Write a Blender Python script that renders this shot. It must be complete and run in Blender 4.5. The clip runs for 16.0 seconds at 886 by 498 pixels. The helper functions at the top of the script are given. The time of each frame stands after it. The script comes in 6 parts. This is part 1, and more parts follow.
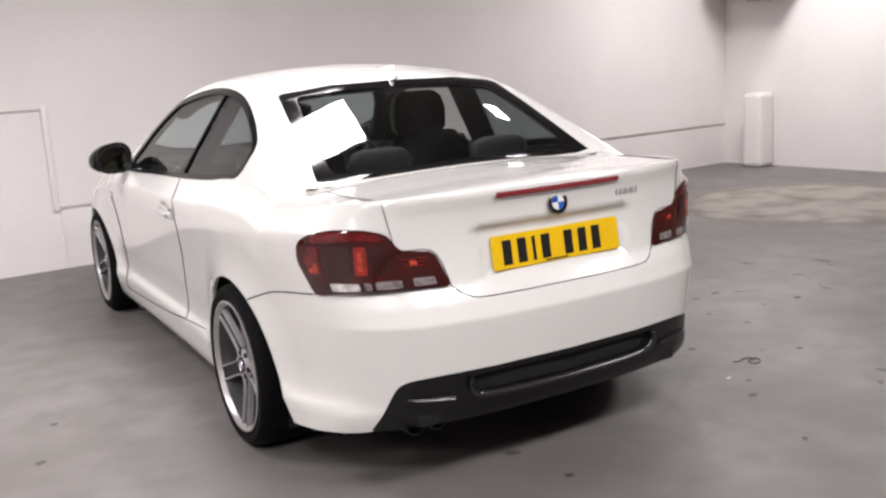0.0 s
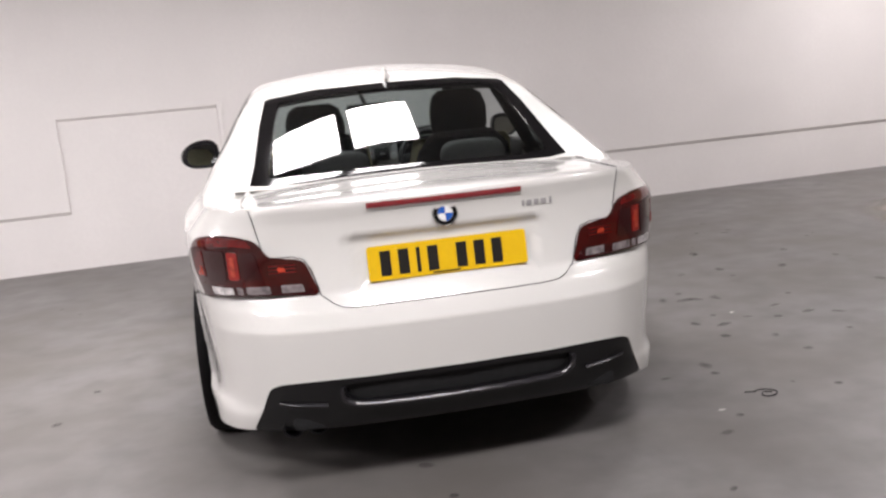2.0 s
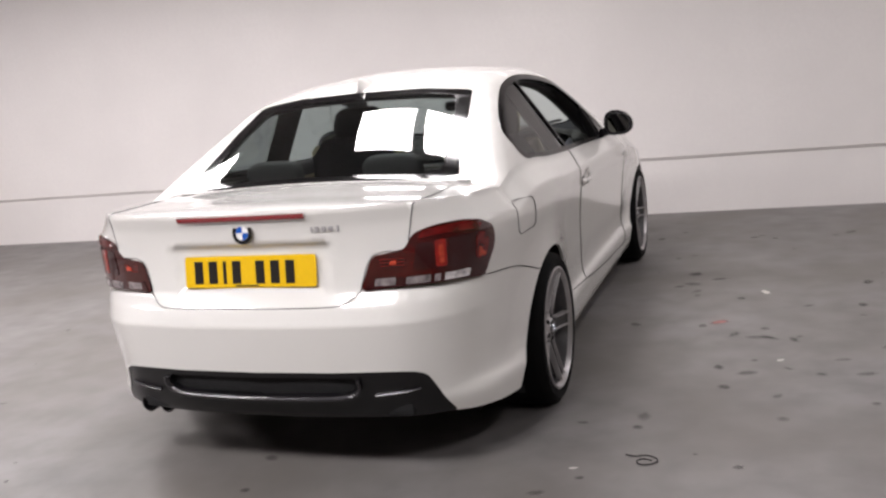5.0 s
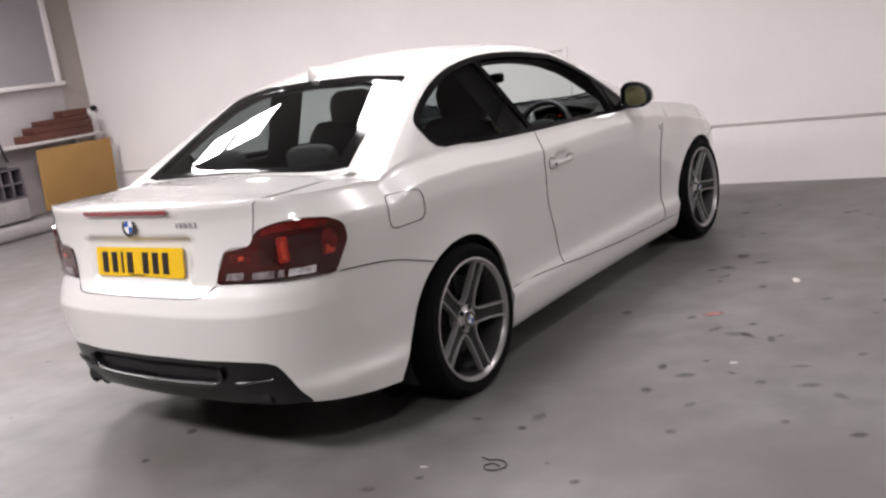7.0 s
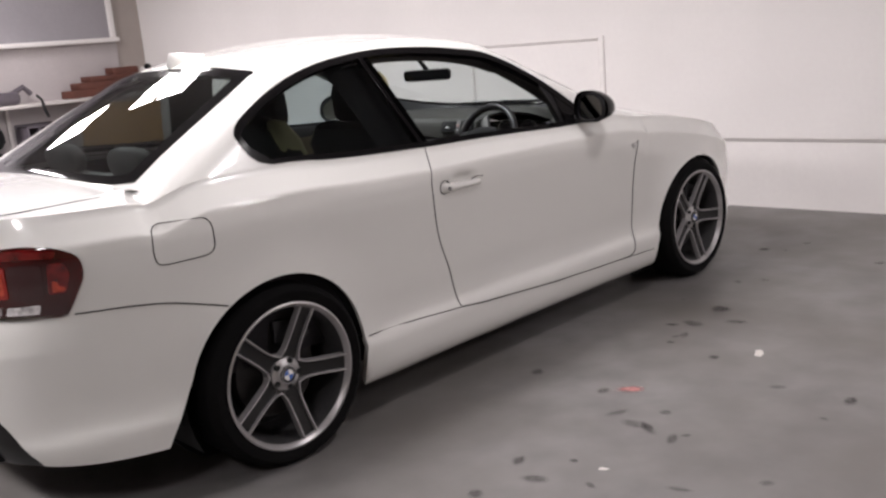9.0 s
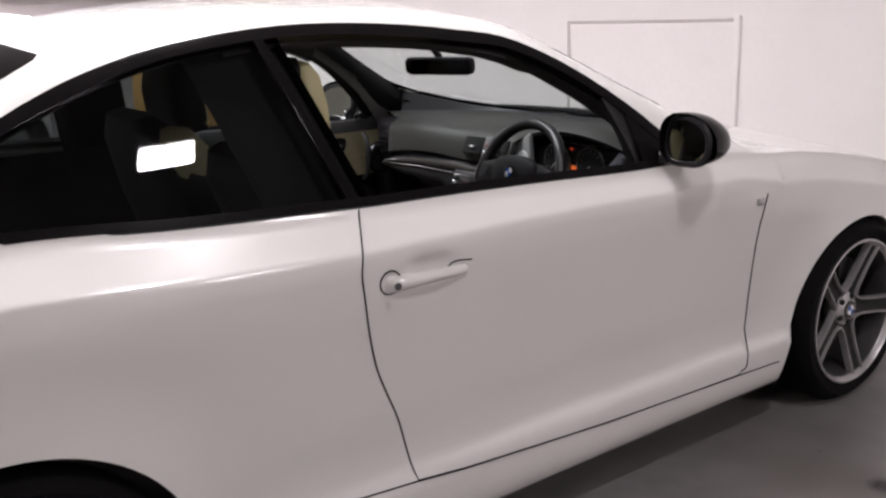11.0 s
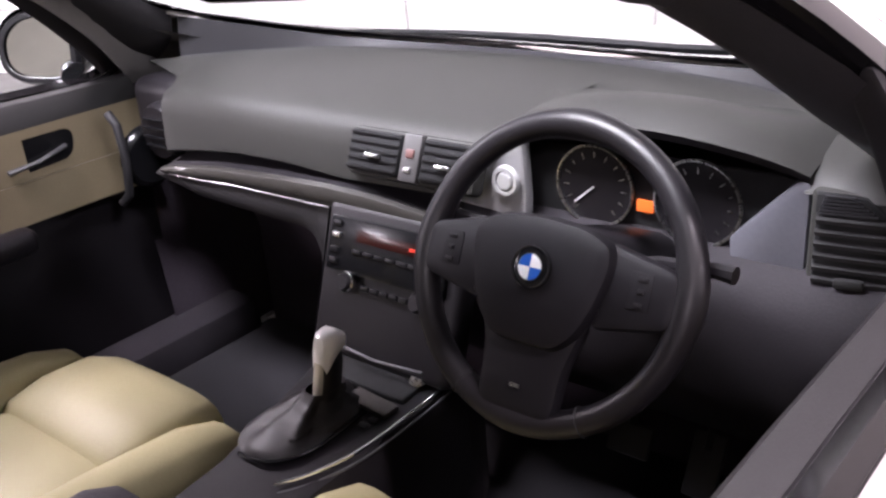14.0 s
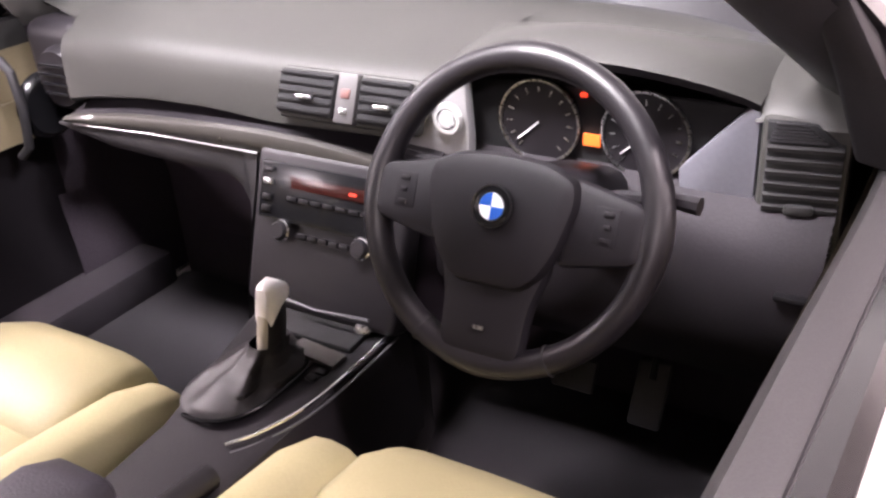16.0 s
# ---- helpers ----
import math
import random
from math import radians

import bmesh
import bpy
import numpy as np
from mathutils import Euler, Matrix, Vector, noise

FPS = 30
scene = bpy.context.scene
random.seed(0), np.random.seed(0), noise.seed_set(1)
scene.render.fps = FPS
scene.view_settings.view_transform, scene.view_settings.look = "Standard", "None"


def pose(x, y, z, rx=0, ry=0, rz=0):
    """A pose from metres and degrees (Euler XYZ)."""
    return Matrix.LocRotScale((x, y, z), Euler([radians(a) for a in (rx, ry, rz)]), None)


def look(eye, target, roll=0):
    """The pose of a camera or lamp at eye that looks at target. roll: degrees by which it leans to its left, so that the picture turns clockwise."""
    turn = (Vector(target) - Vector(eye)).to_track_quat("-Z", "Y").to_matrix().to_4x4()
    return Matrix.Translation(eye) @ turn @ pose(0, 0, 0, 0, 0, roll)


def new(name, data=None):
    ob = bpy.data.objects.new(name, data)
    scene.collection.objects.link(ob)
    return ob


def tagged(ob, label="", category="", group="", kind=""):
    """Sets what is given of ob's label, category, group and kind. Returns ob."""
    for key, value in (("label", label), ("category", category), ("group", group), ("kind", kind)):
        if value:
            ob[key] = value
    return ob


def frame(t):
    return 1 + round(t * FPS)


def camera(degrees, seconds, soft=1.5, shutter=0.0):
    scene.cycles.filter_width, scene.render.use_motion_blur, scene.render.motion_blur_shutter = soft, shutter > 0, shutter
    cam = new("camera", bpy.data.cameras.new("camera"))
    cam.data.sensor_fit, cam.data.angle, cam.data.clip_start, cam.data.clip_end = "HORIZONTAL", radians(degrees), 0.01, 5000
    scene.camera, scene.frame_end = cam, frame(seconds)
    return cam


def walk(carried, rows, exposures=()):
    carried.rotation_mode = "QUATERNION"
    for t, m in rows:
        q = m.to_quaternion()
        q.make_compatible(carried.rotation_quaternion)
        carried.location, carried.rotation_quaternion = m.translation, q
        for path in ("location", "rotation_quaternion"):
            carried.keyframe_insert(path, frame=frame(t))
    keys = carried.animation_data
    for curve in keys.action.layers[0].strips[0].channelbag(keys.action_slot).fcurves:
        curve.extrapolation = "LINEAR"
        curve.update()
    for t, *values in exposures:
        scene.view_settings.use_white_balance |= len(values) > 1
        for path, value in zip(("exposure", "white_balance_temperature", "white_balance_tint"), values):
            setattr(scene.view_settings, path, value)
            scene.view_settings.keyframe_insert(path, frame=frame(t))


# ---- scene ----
cam = camera(51.6, 16.0, soft=2.5)
PATH = [
    (0, (-1.813, -3.275, 1.356), (-0.837, -1.572, 0.971), -3.6),
    (0.5, (-1.546, -3.404, 1.343), (-0.726, -1.622, 0.952), -4.3),
    (1, (-1.243, -3.591, 1.348), (-0.567, -1.754, 0.94), -4.0),
    (1.5, (-0.891, -3.607, 1.345), (-0.32, -1.73, 0.959), -4.1),
    (2, (-0.529, -3.706, 1.337), (-0.178, -1.773, 0.963), -5.1),
    (2.5, (-0.132, -3.805, 1.362), (0.008, -1.851, 0.958), -4.1),
    (3, (0.23, -3.762, 1.354), (0.225, -1.805, 0.939), -3.6),
    (3.2, (0.397, -3.77, 1.358), (0.321, -1.813, 0.952), -4.9),
    (5.3, (1.906, -3.476, 1.378), (1.147, -1.665, 1.0), -6.1),
    (5.5, (2.029, -3.409, 1.361), (1.222, -1.618, 0.984), -6.8),
    (6, (2.31, -3.21, 1.381), (1.371, -1.484, 1.006), -7.4),
    (6.5, (2.658, -3.057, 1.383), (1.599, -1.405, 0.999), -7.7),
    (7, (2.929, -2.896, 1.371), (1.756, -1.331, 0.954), -8.2),
    (7.5, (3.137, -2.647, 1.389), (1.875, -1.151, 0.976), -6.8),
    (8, (3.314, -2.367, 1.36), (1.989, -0.922, 0.968), -8.1),
    (8.5, (3.414, -2.031, 1.357), (2.015, -0.667, 0.929), -6.4),
    (9, (3.296, -1.632, 1.363), (1.904, -0.269, 0.911), -4.9),
    (9.5, (3.154, -1.243, 1.357), (1.726, 0.083, 0.905), -5.1),
    (9.7, (3.088, -1.089, 1.359), (1.634, 0.21, 0.909), -4.0),
    (11.8, (1.906, 0.197, 1.346), (0.323, 1.287, 0.793), -3.1),
    (12, (1.787, 0.279, 1.332), (0.217, 1.375, 0.755), -3.7),
    (12.5, (1.511, 0.507, 1.341), (-0.028, 1.622, 0.72), -3.9),
    (13, (1.237, 0.631, 1.337), (-0.173, 1.865, 0.638), -3.4),
    (13.5, (1.033, 0.696, 1.321), (-0.235, 2.038, 0.551), -5.0),
    (14, (0.906, 0.779, 1.308), (-0.281, 2.175, 0.507), -4.8),
    (14.5, (0.826, 0.755, 1.311), (-0.186, 2.247, 0.445), -4.5),
    (15, (0.799, 0.717, 1.308), (-0.062, 2.281, 0.405), -6.2),
    (15.5, (0.801, 0.714, 1.31), (-0.048, 2.275, 0.394), -6.3),
    (16, (0.827, 0.762, 1.3), (-0.14, 2.244, 0.367), -4.2),
]
walk(cam, [(t, look(eye, target, roll)) for t, eye, target, roll in PATH],
     [(0, -.08, 6500, 10), (3.2, -.07, 6500, 10), (5.3, -.02, 6500, 10), (8, .06, 6500, 11), (9.7, .06, 6500, 11), (11.8, .02, 6400, 15), (12.5, .38, 6250, 13), (13, .42, 6250, 17), (13.5, .70, 6250, 20),
      (14, 1.65, 6350, 26), (14.5, 2.45, 6550, 26), (16, 2.52, 6750, 28)])

# ---- world, light and exposure ----
ROOM_TURN = 3.4


def room(x, y, z, rz=0):
    """A pose in the hall, whose walls stand a little askew to the car."""
    return pose(0, 4.38, 0, 0, 0, ROOM_TURN) @ pose(x, y, z, 0, 0, rz)


world = bpy.data.worlds.new("world")
scene.world = world
world.use_nodes = True
world.node_tree.nodes["Background"].inputs[0].default_value = (.75, .85, 1, 1)
world.node_tree.nodes["Background"].inputs[1].default_value = .4
HALL_H = 3.06
# light panels and added fill panels: middle x, middle y (from the long wall), width, watts, length
# the row beyond y -7 is unseen, added to fill the hall with light
PANELS_AND_FILL = [(x + d * .325, y, .58, 46) for x, y in ((-.385, -3.50), (-3.07, -3.28), (-5.75, -3.2), (-5.75, -7.3), (-3.07, -7.3), (-.385, -7.4)) for d in (-1, 1)]
# the three at x over 2 are unseen too, added to brighten that side
PANELS_AND_FILL = [(*p, p[2]) for p in PANELS_AND_FILL + [(5.1, -1.75, .58, 36), (5.75, -1.75, .58, 36), (2.45, -7.4, .58, 36)]] + [(1.95, -3.25, .19, 24, .30)]
for lx, ly, lw, watts, ll in PANELS_AND_FILL:
    data = bpy.data.lights.new("panel_or_fill_lamp", "AREA")
    data.shape, data.size, data.size_y = "RECTANGLE", lw - .04, ll - .04
    data.energy = watts
    data.color = (1, .945, .962)
    lamp = new("panel_or_fill_lamp", data)
    lamp.matrix_world = room(lx, ly, HALL_H - .03)


# ---- materials ----
def material(name, color, rough=.5, metal=0.0, coat=0.0, grain=0.0, scale=40.0, bump=0.0, stain=0.0, stain_scale=1.5,
             spec=.5, emit=None, strength=0.0, sheen=0.0, alt=None, coords="Object"):
    m = bpy.data.materials.new(name)
    m.use_nodes = True
    n, l = m.node_tree.nodes, m.node_tree.links
    b = n["Principled BSDF"]
    b.inputs["Roughness"].default_value = rough
    b.inputs["Metallic"].default_value = metal
    b.inputs["Coat Weight"].default_value = coat
    b.inputs["Coat Roughness"].default_value = .04
    b.inputs["Specular IOR Level"].default_value = spec
    b.inputs["Base Color"].default_value = (*color, 1)
    if sheen:
        b.inputs["Sheen Weight"].default_value = sheen
    if emit:
        b.inputs["Emission Color"].default_value = (*emit, 1)
        b.inputs["Emission Strength"].default_value = strength
    if grain or bump or stain:
        tc = n.new("ShaderNodeTexCoord")
        fine = n.new("ShaderNodeTexNoise")
        fine.inputs["Scale"].default_value = scale
        fine.inputs["Detail"].default_value = 5
        l.new(tc.outputs[coords], fine.inputs["Vector"])
        last = None
        if grain or stain:
            base = n.new("ShaderNodeRGB")
            base.outputs[0].default_value = (*color, 1)
            last = base.outputs[0]
            for tex_scale, amount, detail in ((scale, grain, 5), (stain_scale, stain, 7)):
                if not amount:
                    continue
                tex = n.new("ShaderNodeTexNoise")
                tex.inputs["Scale"].default_value = tex_scale
                tex.inputs["Detail"].default_value = detail
                l.new(tc.outputs[coords], tex.inputs["Vector"])
                ramp = n.new("ShaderNodeMapRange")
                ramp.inputs["From Min"].default_value, ramp.inputs["From Max"].default_value = .35, .68
                l.new(tex.outputs["Fac"], ramp.inputs["Value"])
                mix = n.new("ShaderNodeMix")
                mix.data_type = "RGBA"
                l.new(ramp.outputs[0], mix.inputs["Factor"])
                l.new(last, mix.inputs[6])
                other = alt if (alt and tex_scale == stain_scale) else tuple(c * (1 - amount) for c in color)
                mix.inputs[7].default_value = (*other, 1)
                last = mix.outputs[2]
            l.new(last, b.inputs["Base Color"])
        if bump:
            bm_node = n.new("ShaderNodeBump")
            bm_node.inputs["Strength"].default_value = bump
            bm_node.inputs["Distance"].default_value = .004
            l.new(fine.outputs["Fac"], bm_node.inputs["Height"])
            l.new(bm_node.outputs[0], b.inputs["Normal"])
        rr = n.new("ShaderNodeMapRange")
        rr.inputs["To Min"].default_value, rr.inputs["To Max"].default_value = max(rough - .06, .02), min(rough + .06, 1)
        l.new(fine.outputs["Fac"], rr.inputs["Value"])
        l.new(rr.outputs[0], b.inputs["Roughness"])
    return m


def glass(name, tint, gloss=.04):
    """A thin pane: a tinted see-through sheet with a mirror gloss that grows at grazing angles."""
    m = bpy.data.materials.new(name)
    m.use_nodes = True
    n, l = m.node_tree.nodes, m.node_tree.links
    out = n["Material Output"]
    n.remove(n["Principled BSDF"])
    clear, shine, mix, face, power, fres = (n.new("ShaderNodeBsdfTransparent"), n.new("ShaderNodeBsdfGlossy"), n.new("ShaderNodeMixShader"),
                                            n.new("ShaderNodeLayerWeight"), n.new("ShaderNodeMath"), n.new("ShaderNodeMapRange"))
    clear.inputs[0].default_value = (*tint, 1)
    shine.inputs["Roughness"].default_value = .01
    face.inputs[0].default_value = .5
    power.operation = "POWER"
    power.inputs[1].default_value = 4.0
    fres.inputs["To Min"].default_value, fres.inputs["To Max"].default_value = gloss, .85
    l.new(face.outputs["Facing"], power.inputs[0])
    l.new(power.outputs[0], fres.inputs["Value"])
    l.new(fres.outputs[0], mix.inputs[0])
    l.new(clear.outputs[0], mix.inputs[1])
    l.new(shine.outputs[0], mix.inputs[2])
    l.new(mix.outputs[0], out.inputs[0])
    return m


PAINT = material("white_paint", (.715, .705, .68), .26, coat=1.0, grain=.015, scale=900, stain=.02, stain_scale=3)
GLOSS_BLACK = material("gloss_black", (.006, .006, .007), .22, coat=.1, spec=.3)
SATIN_BLACK = material("satin_black", (.0055, .005, .006), .36, spec=.25, grain=.2, scale=300, bump=.05)
PLASTIC = material("black_plastic", (.02, .019, .022), .55, grain=.25, scale=500, bump=.15)
DARK = material("dark_void", (.006, .006, .007), .9, grain=.2)
RUBBER = material("tyre_rubber", (.0034, .003, .0034), .8, spec=.12, grain=.3, scale=120, bump=.2, stain=.3, stain_scale=9)
ALLOY = material("alloy", (.50, .48, .485), .34, metal=.6, grain=.1, scale=200, stain=.25, stain_scale=12)
ALLOY_DARK = material("alloy_grey", (.12, .12, .125), .4, metal=.8, grain=.1, scale=200)
SPOKE_DARK = material("anthracite_spoke", (.013, .012, .0125), .5, metal=.3, grain=.15, scale=150, stain=.3, stain_scale=14)
DISC = material("brake_disc", (.035, .032, .032), .5, metal=.6, grain=.2, scale=80)
CHROME = material("chrome", (.75, .75, .76), .1, metal=1.0)
SATIN_METAL = material("satin_metal", (.6, .6, .6), .28, metal=1.0, grain=.05, scale=300)
GLASS = glass("window_glass", (.76, .84, .835))
GLASS_REAR = glass("rear_glass", (.48, .52, .515))
SURROUND = material("black_window_surround", (.005, .0045, .005), .13, spec=.2)
BAND = material("black_glass_band", (.005, .0045, .005), .08, spec=.14)
GLASS_DARK = glass("quarter_glass", (.42, .47, .475), .028)
LENS_RED = material("red_lens", (.078, .0038, .0036), .06, coat=1.0, grain=.5, scale=42, stain=.6, stain_scale=9)
LENS_BRIGHT = material("bright_red_lens", (.30, .015, .010), .1, coat=1.0, stain=.4, stain_scale=30)
LENS_GREY = material("grey_lens", (.27, .235, .24), .1, coat=1.0, stain=.6, stain_scale=40)
LENS_PINK = material("pink_red_lens", (.15, .008, .008), .1, coat=1.0, stain=.5, stain_scale=30)
LENS_CORE = material("lit_red_reflector", (.5, .055, .025), .12, coat=1.0, stain=.5, stain_scale=60)
BARREL = material("shaded_rim_barrel", (.10, .097, .10), .4, metal=.6, grain=.15, scale=100)
SILVER = material("silver_plastic", (.5, .5, .5), .3, metal=.3, coat=.5)
LENS_DARK = material("smoked_lens", (.03, .004, .005), .08, coat=1.0)
LENS_CLEAR = material("clear_lens", (.74, .71, .71), .1, coat=1.0, stain=.6, stain_scale=45)
BRAKE_RED = material("brake_strip_red", (.26, .012, .018), .15, coat=1.0, grain=.3, scale=160)
PLATE = material("plate_yellow", (.80, .50, .008), .25, coat=.6, grain=.04, scale=60)
BLUE = material("badge_blue", (.02, .10, .42), .15, coat=1.0)
BADGE_WHITE = material("badge_white", (.8, .8, .8), .15, coat=1.0)
BAR_BLACK = material("plate_black", (.015, .013, .012), .3)
CREAM = material("cream_leather", (.43, .39, .22), .55, spec=.35, grain=.06, scale=260, bump=.10, stain=.10, stain_scale=7)
TAN = material("beige_trim", (.215, .175, .11), .5, grain=.08, scale=240, bump=.2, stain=.12, stain_scale=5)
DASH = material("dash_soft_black", (.029, .0285, .026), .6, spec=.4, grain=.18, scale=700, bump=.12, stain=.12, stain_scale=6)
LOWER_DASH = material("lower_dash_grey", (.018, .0165, .0178), .55, spec=.35, grain=.15, scale=600, bump=.1, stain=.12, stain_scale=8)
CONSOLE = material("console_black", (.0105, .009, .011), .45, spec=.3, grain=.15, scale=400, bump=.1)
LEATHER = material("black_leather", (.011, .0095, .0115), .40, spec=.45, grain=.2, scale=500, bump=.08, stain=.2, stain_scale=20)
SOFT_LEATHER = material("soft_black_leather", (.019, .0165, .0175), .52, spec=.3, grain=.2, scale=400, bump=.15, stain=.2, stain_scale=20)
TRIM = material("dark_gloss_trim", (.027, .025, .0225), .30, coat=.3, stain=.12, stain_scale=9)
CARPET = material("black_carpet", (.018, .015, .019), .95, grain=.4, scale=600, bump=.4)
VENT_BLACK = material("vent_black", (.0045, .004, .0045), .5, spec=.25)
FELT = material("dark_footwell_felt", (.065, .053, .067), .95, spec=.2, grain=.2, scale=300, bump=.2)
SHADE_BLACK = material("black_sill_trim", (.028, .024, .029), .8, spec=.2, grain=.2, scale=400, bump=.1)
LINER = material("grey_headliner", (.16, .15, .145), .9, grain=.1, scale=500, bump=.2)
PILLAR = material("pillar_trim", (.017, .015, .0175), .6, grain=.15, scale=400, bump=.15)
SILL_GREY = material("sill_grey", (.023, .0225, .023), .6, spec=.25, grain=.15, scale=500, bump=.06)
GLOW_RED = material("red_display", (.2, .01, .005), .4, emit=(1, .06, .02), strength=.3)
GLOW_ORANGE = material("orange_display", (.4, .1, .01), .4, emit=(1, .16, .03), strength=.35)
MIRROR = material("mirror_glass", (.86, .86, .86), .004, metal=1.0)


# ---- building helpers ----
def part(name, bm, mat, parent, label="", smooth=True):
    me = bpy.data.meshes.new(name)
    bm.normal_update()
    bm.to_mesh(me)
    bm.free()
    if smooth:
        me.shade_smooth()
        me.set_sharp_from_angle(angle=radians(38))
    me.materials.append(mat)
    ob = new(name, me)
    if parent is not None:
        ob.parent = parent
    if label:
        ob["label"] = label
    return ob


def empty(name, label="", category="", group="", kind="", parent=None):
    ob = new(name)
    ob.empty_display_size = .1
    if parent is not None:
        ob.parent = parent
    return tagged(ob, label, category, group, kind)


def box(bm, size, m=None, bevel=0.0, seg=2):
    """A box of that size round the pose m, with rounded edges."""
    r = bmesh.ops.create_cube(bm, size=1, matrix=(m or Matrix()) @ Matrix.Diagonal((*size, 1)))
    if bevel:
        edges = list({e for v in r["verts"] for e in v.link_edges})
        bmesh.ops.bevel(bm, geom=edges, offset=bevel, segments=seg, affect="EDGES", profile=.5)
    return bm


def boxed(size, m=None, bevel=0.0, seg=2):
    return box(bmesh.new(), size, m, bevel, seg)


def disc(bm, r, depth, m=None, n=32, r2=None, bevel=0.0):
    made = bmesh.ops.create_cone(bm, cap_ends=True, segments=n, radius1=r, radius2=r if r2 is None else r2, depth=depth, matrix=m or Matrix())
    if bevel:
        edges = [e for e in {e for v in made["verts"] for e in v.link_edges} if len(e.link_faces) == 2 and e.calc_face_angle(0) > 1]
        bmesh.ops.bevel(bm, geom=edges, offset=bevel, segments=2, affect="EDGES", profile=.5)
    return bm


def lathe(bm, profile, m=None, n=48, closed=False):
    """Turns a profile of (radius, height) rows round z."""
    m = m or Matrix()
    rings = [[bm.verts.new(m @ Vector((r * math.cos(2 * math.pi * i / n), r * math.sin(2 * math.pi * i / n), h))) for i in range(n)] for r, h in profile]
    pairs = list(zip(rings, rings[1:])) + ([(rings[-1], rings[0])] if closed else [])
    for a, b in pairs:
        for i in range(n):
            bm.faces.new((a[i], a[(i + 1) % n], b[(i + 1) % n], b[i]))
    return bm


def tube(bm, pts, r, n=6, closed=False, flat=1.0):
    """A round rod along the points."""
    pts = [Vector(p) for p in pts]
    rings, last = [], None
    for i, p in enumerate(pts):
        a = pts[i - 1] if (i or closed) else pts[0]
        b = pts[(i + 1) % len(pts)] if (i + 1 < len(pts) or closed) else pts[-1]
        t = (b - a).normalized()
        side = (last - t * last.dot(t)) if last is not None else t.orthogonal()
        side.normalize()
        last = side
        up = t.cross(side)
        rr = r(i / max(len(pts) - 1, 1)) if callable(r) else r
        rings.append([bm.verts.new(p + (side * math.cos(2 * math.pi * k / n) + up * math.sin(2 * math.pi * k / n) * flat) * rr) for k in range(n)])
    pairs = list(zip(rings, rings[1:])) + ([(rings[-1], rings[0])] if closed else [])
    for a, b in pairs:
        for k in range(n):
            bm.faces.new((a[k], a[(k + 1) % n], b[(k + 1) % n], b[k]))
    if not closed:
        bm.faces.new(rings[0][::-1])
        bm.faces.new(rings[-1])
    bmesh.ops.recalc_face_normals(bm, faces=bm.faces)
    return bm


def grid(bm, rows, close_u=False):
    """A skin over rows of points."""
    vs = [[bm.verts.new(p) for p in row] for row in rows]
    for a, b in zip(vs, vs[1:]):
        m = len(a)
        for i in range(m if close_u else m - 1):
            bm.faces.new((a[i], a[(i + 1) % m], b[(i + 1) % m], b[i]))
    return vs


def prism(bm, pts, depth, m=None, bevel=0.0):
    """A flat outline of (x, y) points made thick along z."""
    m = m or Matrix()
    lo = [bm.verts.new(m @ Vector((x, y, -depth / 2))) for x, y in pts]
    hi = [bm.verts.new(m @ Vector((x, y, depth / 2))) for x, y in pts]
    k = len(pts)
    faces = [bm.faces.new(lo[::-1]), bm.faces.new(hi)]
    for i in range(k):
        faces.append(bm.faces.new((lo[i], lo[(i + 1) % k], hi[(i + 1) % k], hi[i])))
    bmesh.ops.recalc_face_normals(bm, faces=faces)
    if bevel:
        edges = [e for e in {e for f in faces[:2] for e in f.edges}]
        bmesh.ops.bevel(bm, geom=edges, offset=bevel, segments=2, affect="EDGES", profile=.5)
    return bm


def rounded(pts, r, n=5):
    """The outline with its corners rounded."""
    out = []
    k = len(pts)
    for i in range(k):
        p, a, b = Vector(pts[i]), Vector(pts[i - 1]), Vector(pts[(i + 1) % k])
        u, v = (a - p), (b - p)
        d = min(r, u.length * .45, v.length * .45)
        s, e = p + u.normalized() * d, p + v.normalized() * d
        for j in range(n + 1):
            q = j / n
            w = s * (1 - q) ** 2 + p * 2 * q * (1 - q) + e * q * q
            out.append((w.x, w.y))
    return out


def smooth_line(pts, n=6):
    """A soft curve through the points."""
    out = []
    for i in range(len(pts) - 1):
        p0, p1, p2, p3 = pts[max(i - 1, 0)], pts[i], pts[i + 1], pts[min(i + 2, len(pts) - 1)]
        for k in range(n):
            u = k / n
            out.append(tuple(.5 * (2*b + (c - a)*u + (2*a - 5*b + 4*c - d)*u*u + (3*b - a - 3*c + d)*u**3) for a, b, c, d in zip(p0, p1, p2, p3)))
    out.append(tuple(pts[-1]))
    return out


def inside(x, y, loop):
    hit = False
    j = len(loop) - 1
    for i in range(len(loop)):
        (xi, yi), (xj, yj) = loop[i], loop[j]
        if (yi > y) != (yj > y) and x < (xj - xi) * (y - yi) / (yj - yi) + xi:
            hit = not hit
        j = i
    return hit


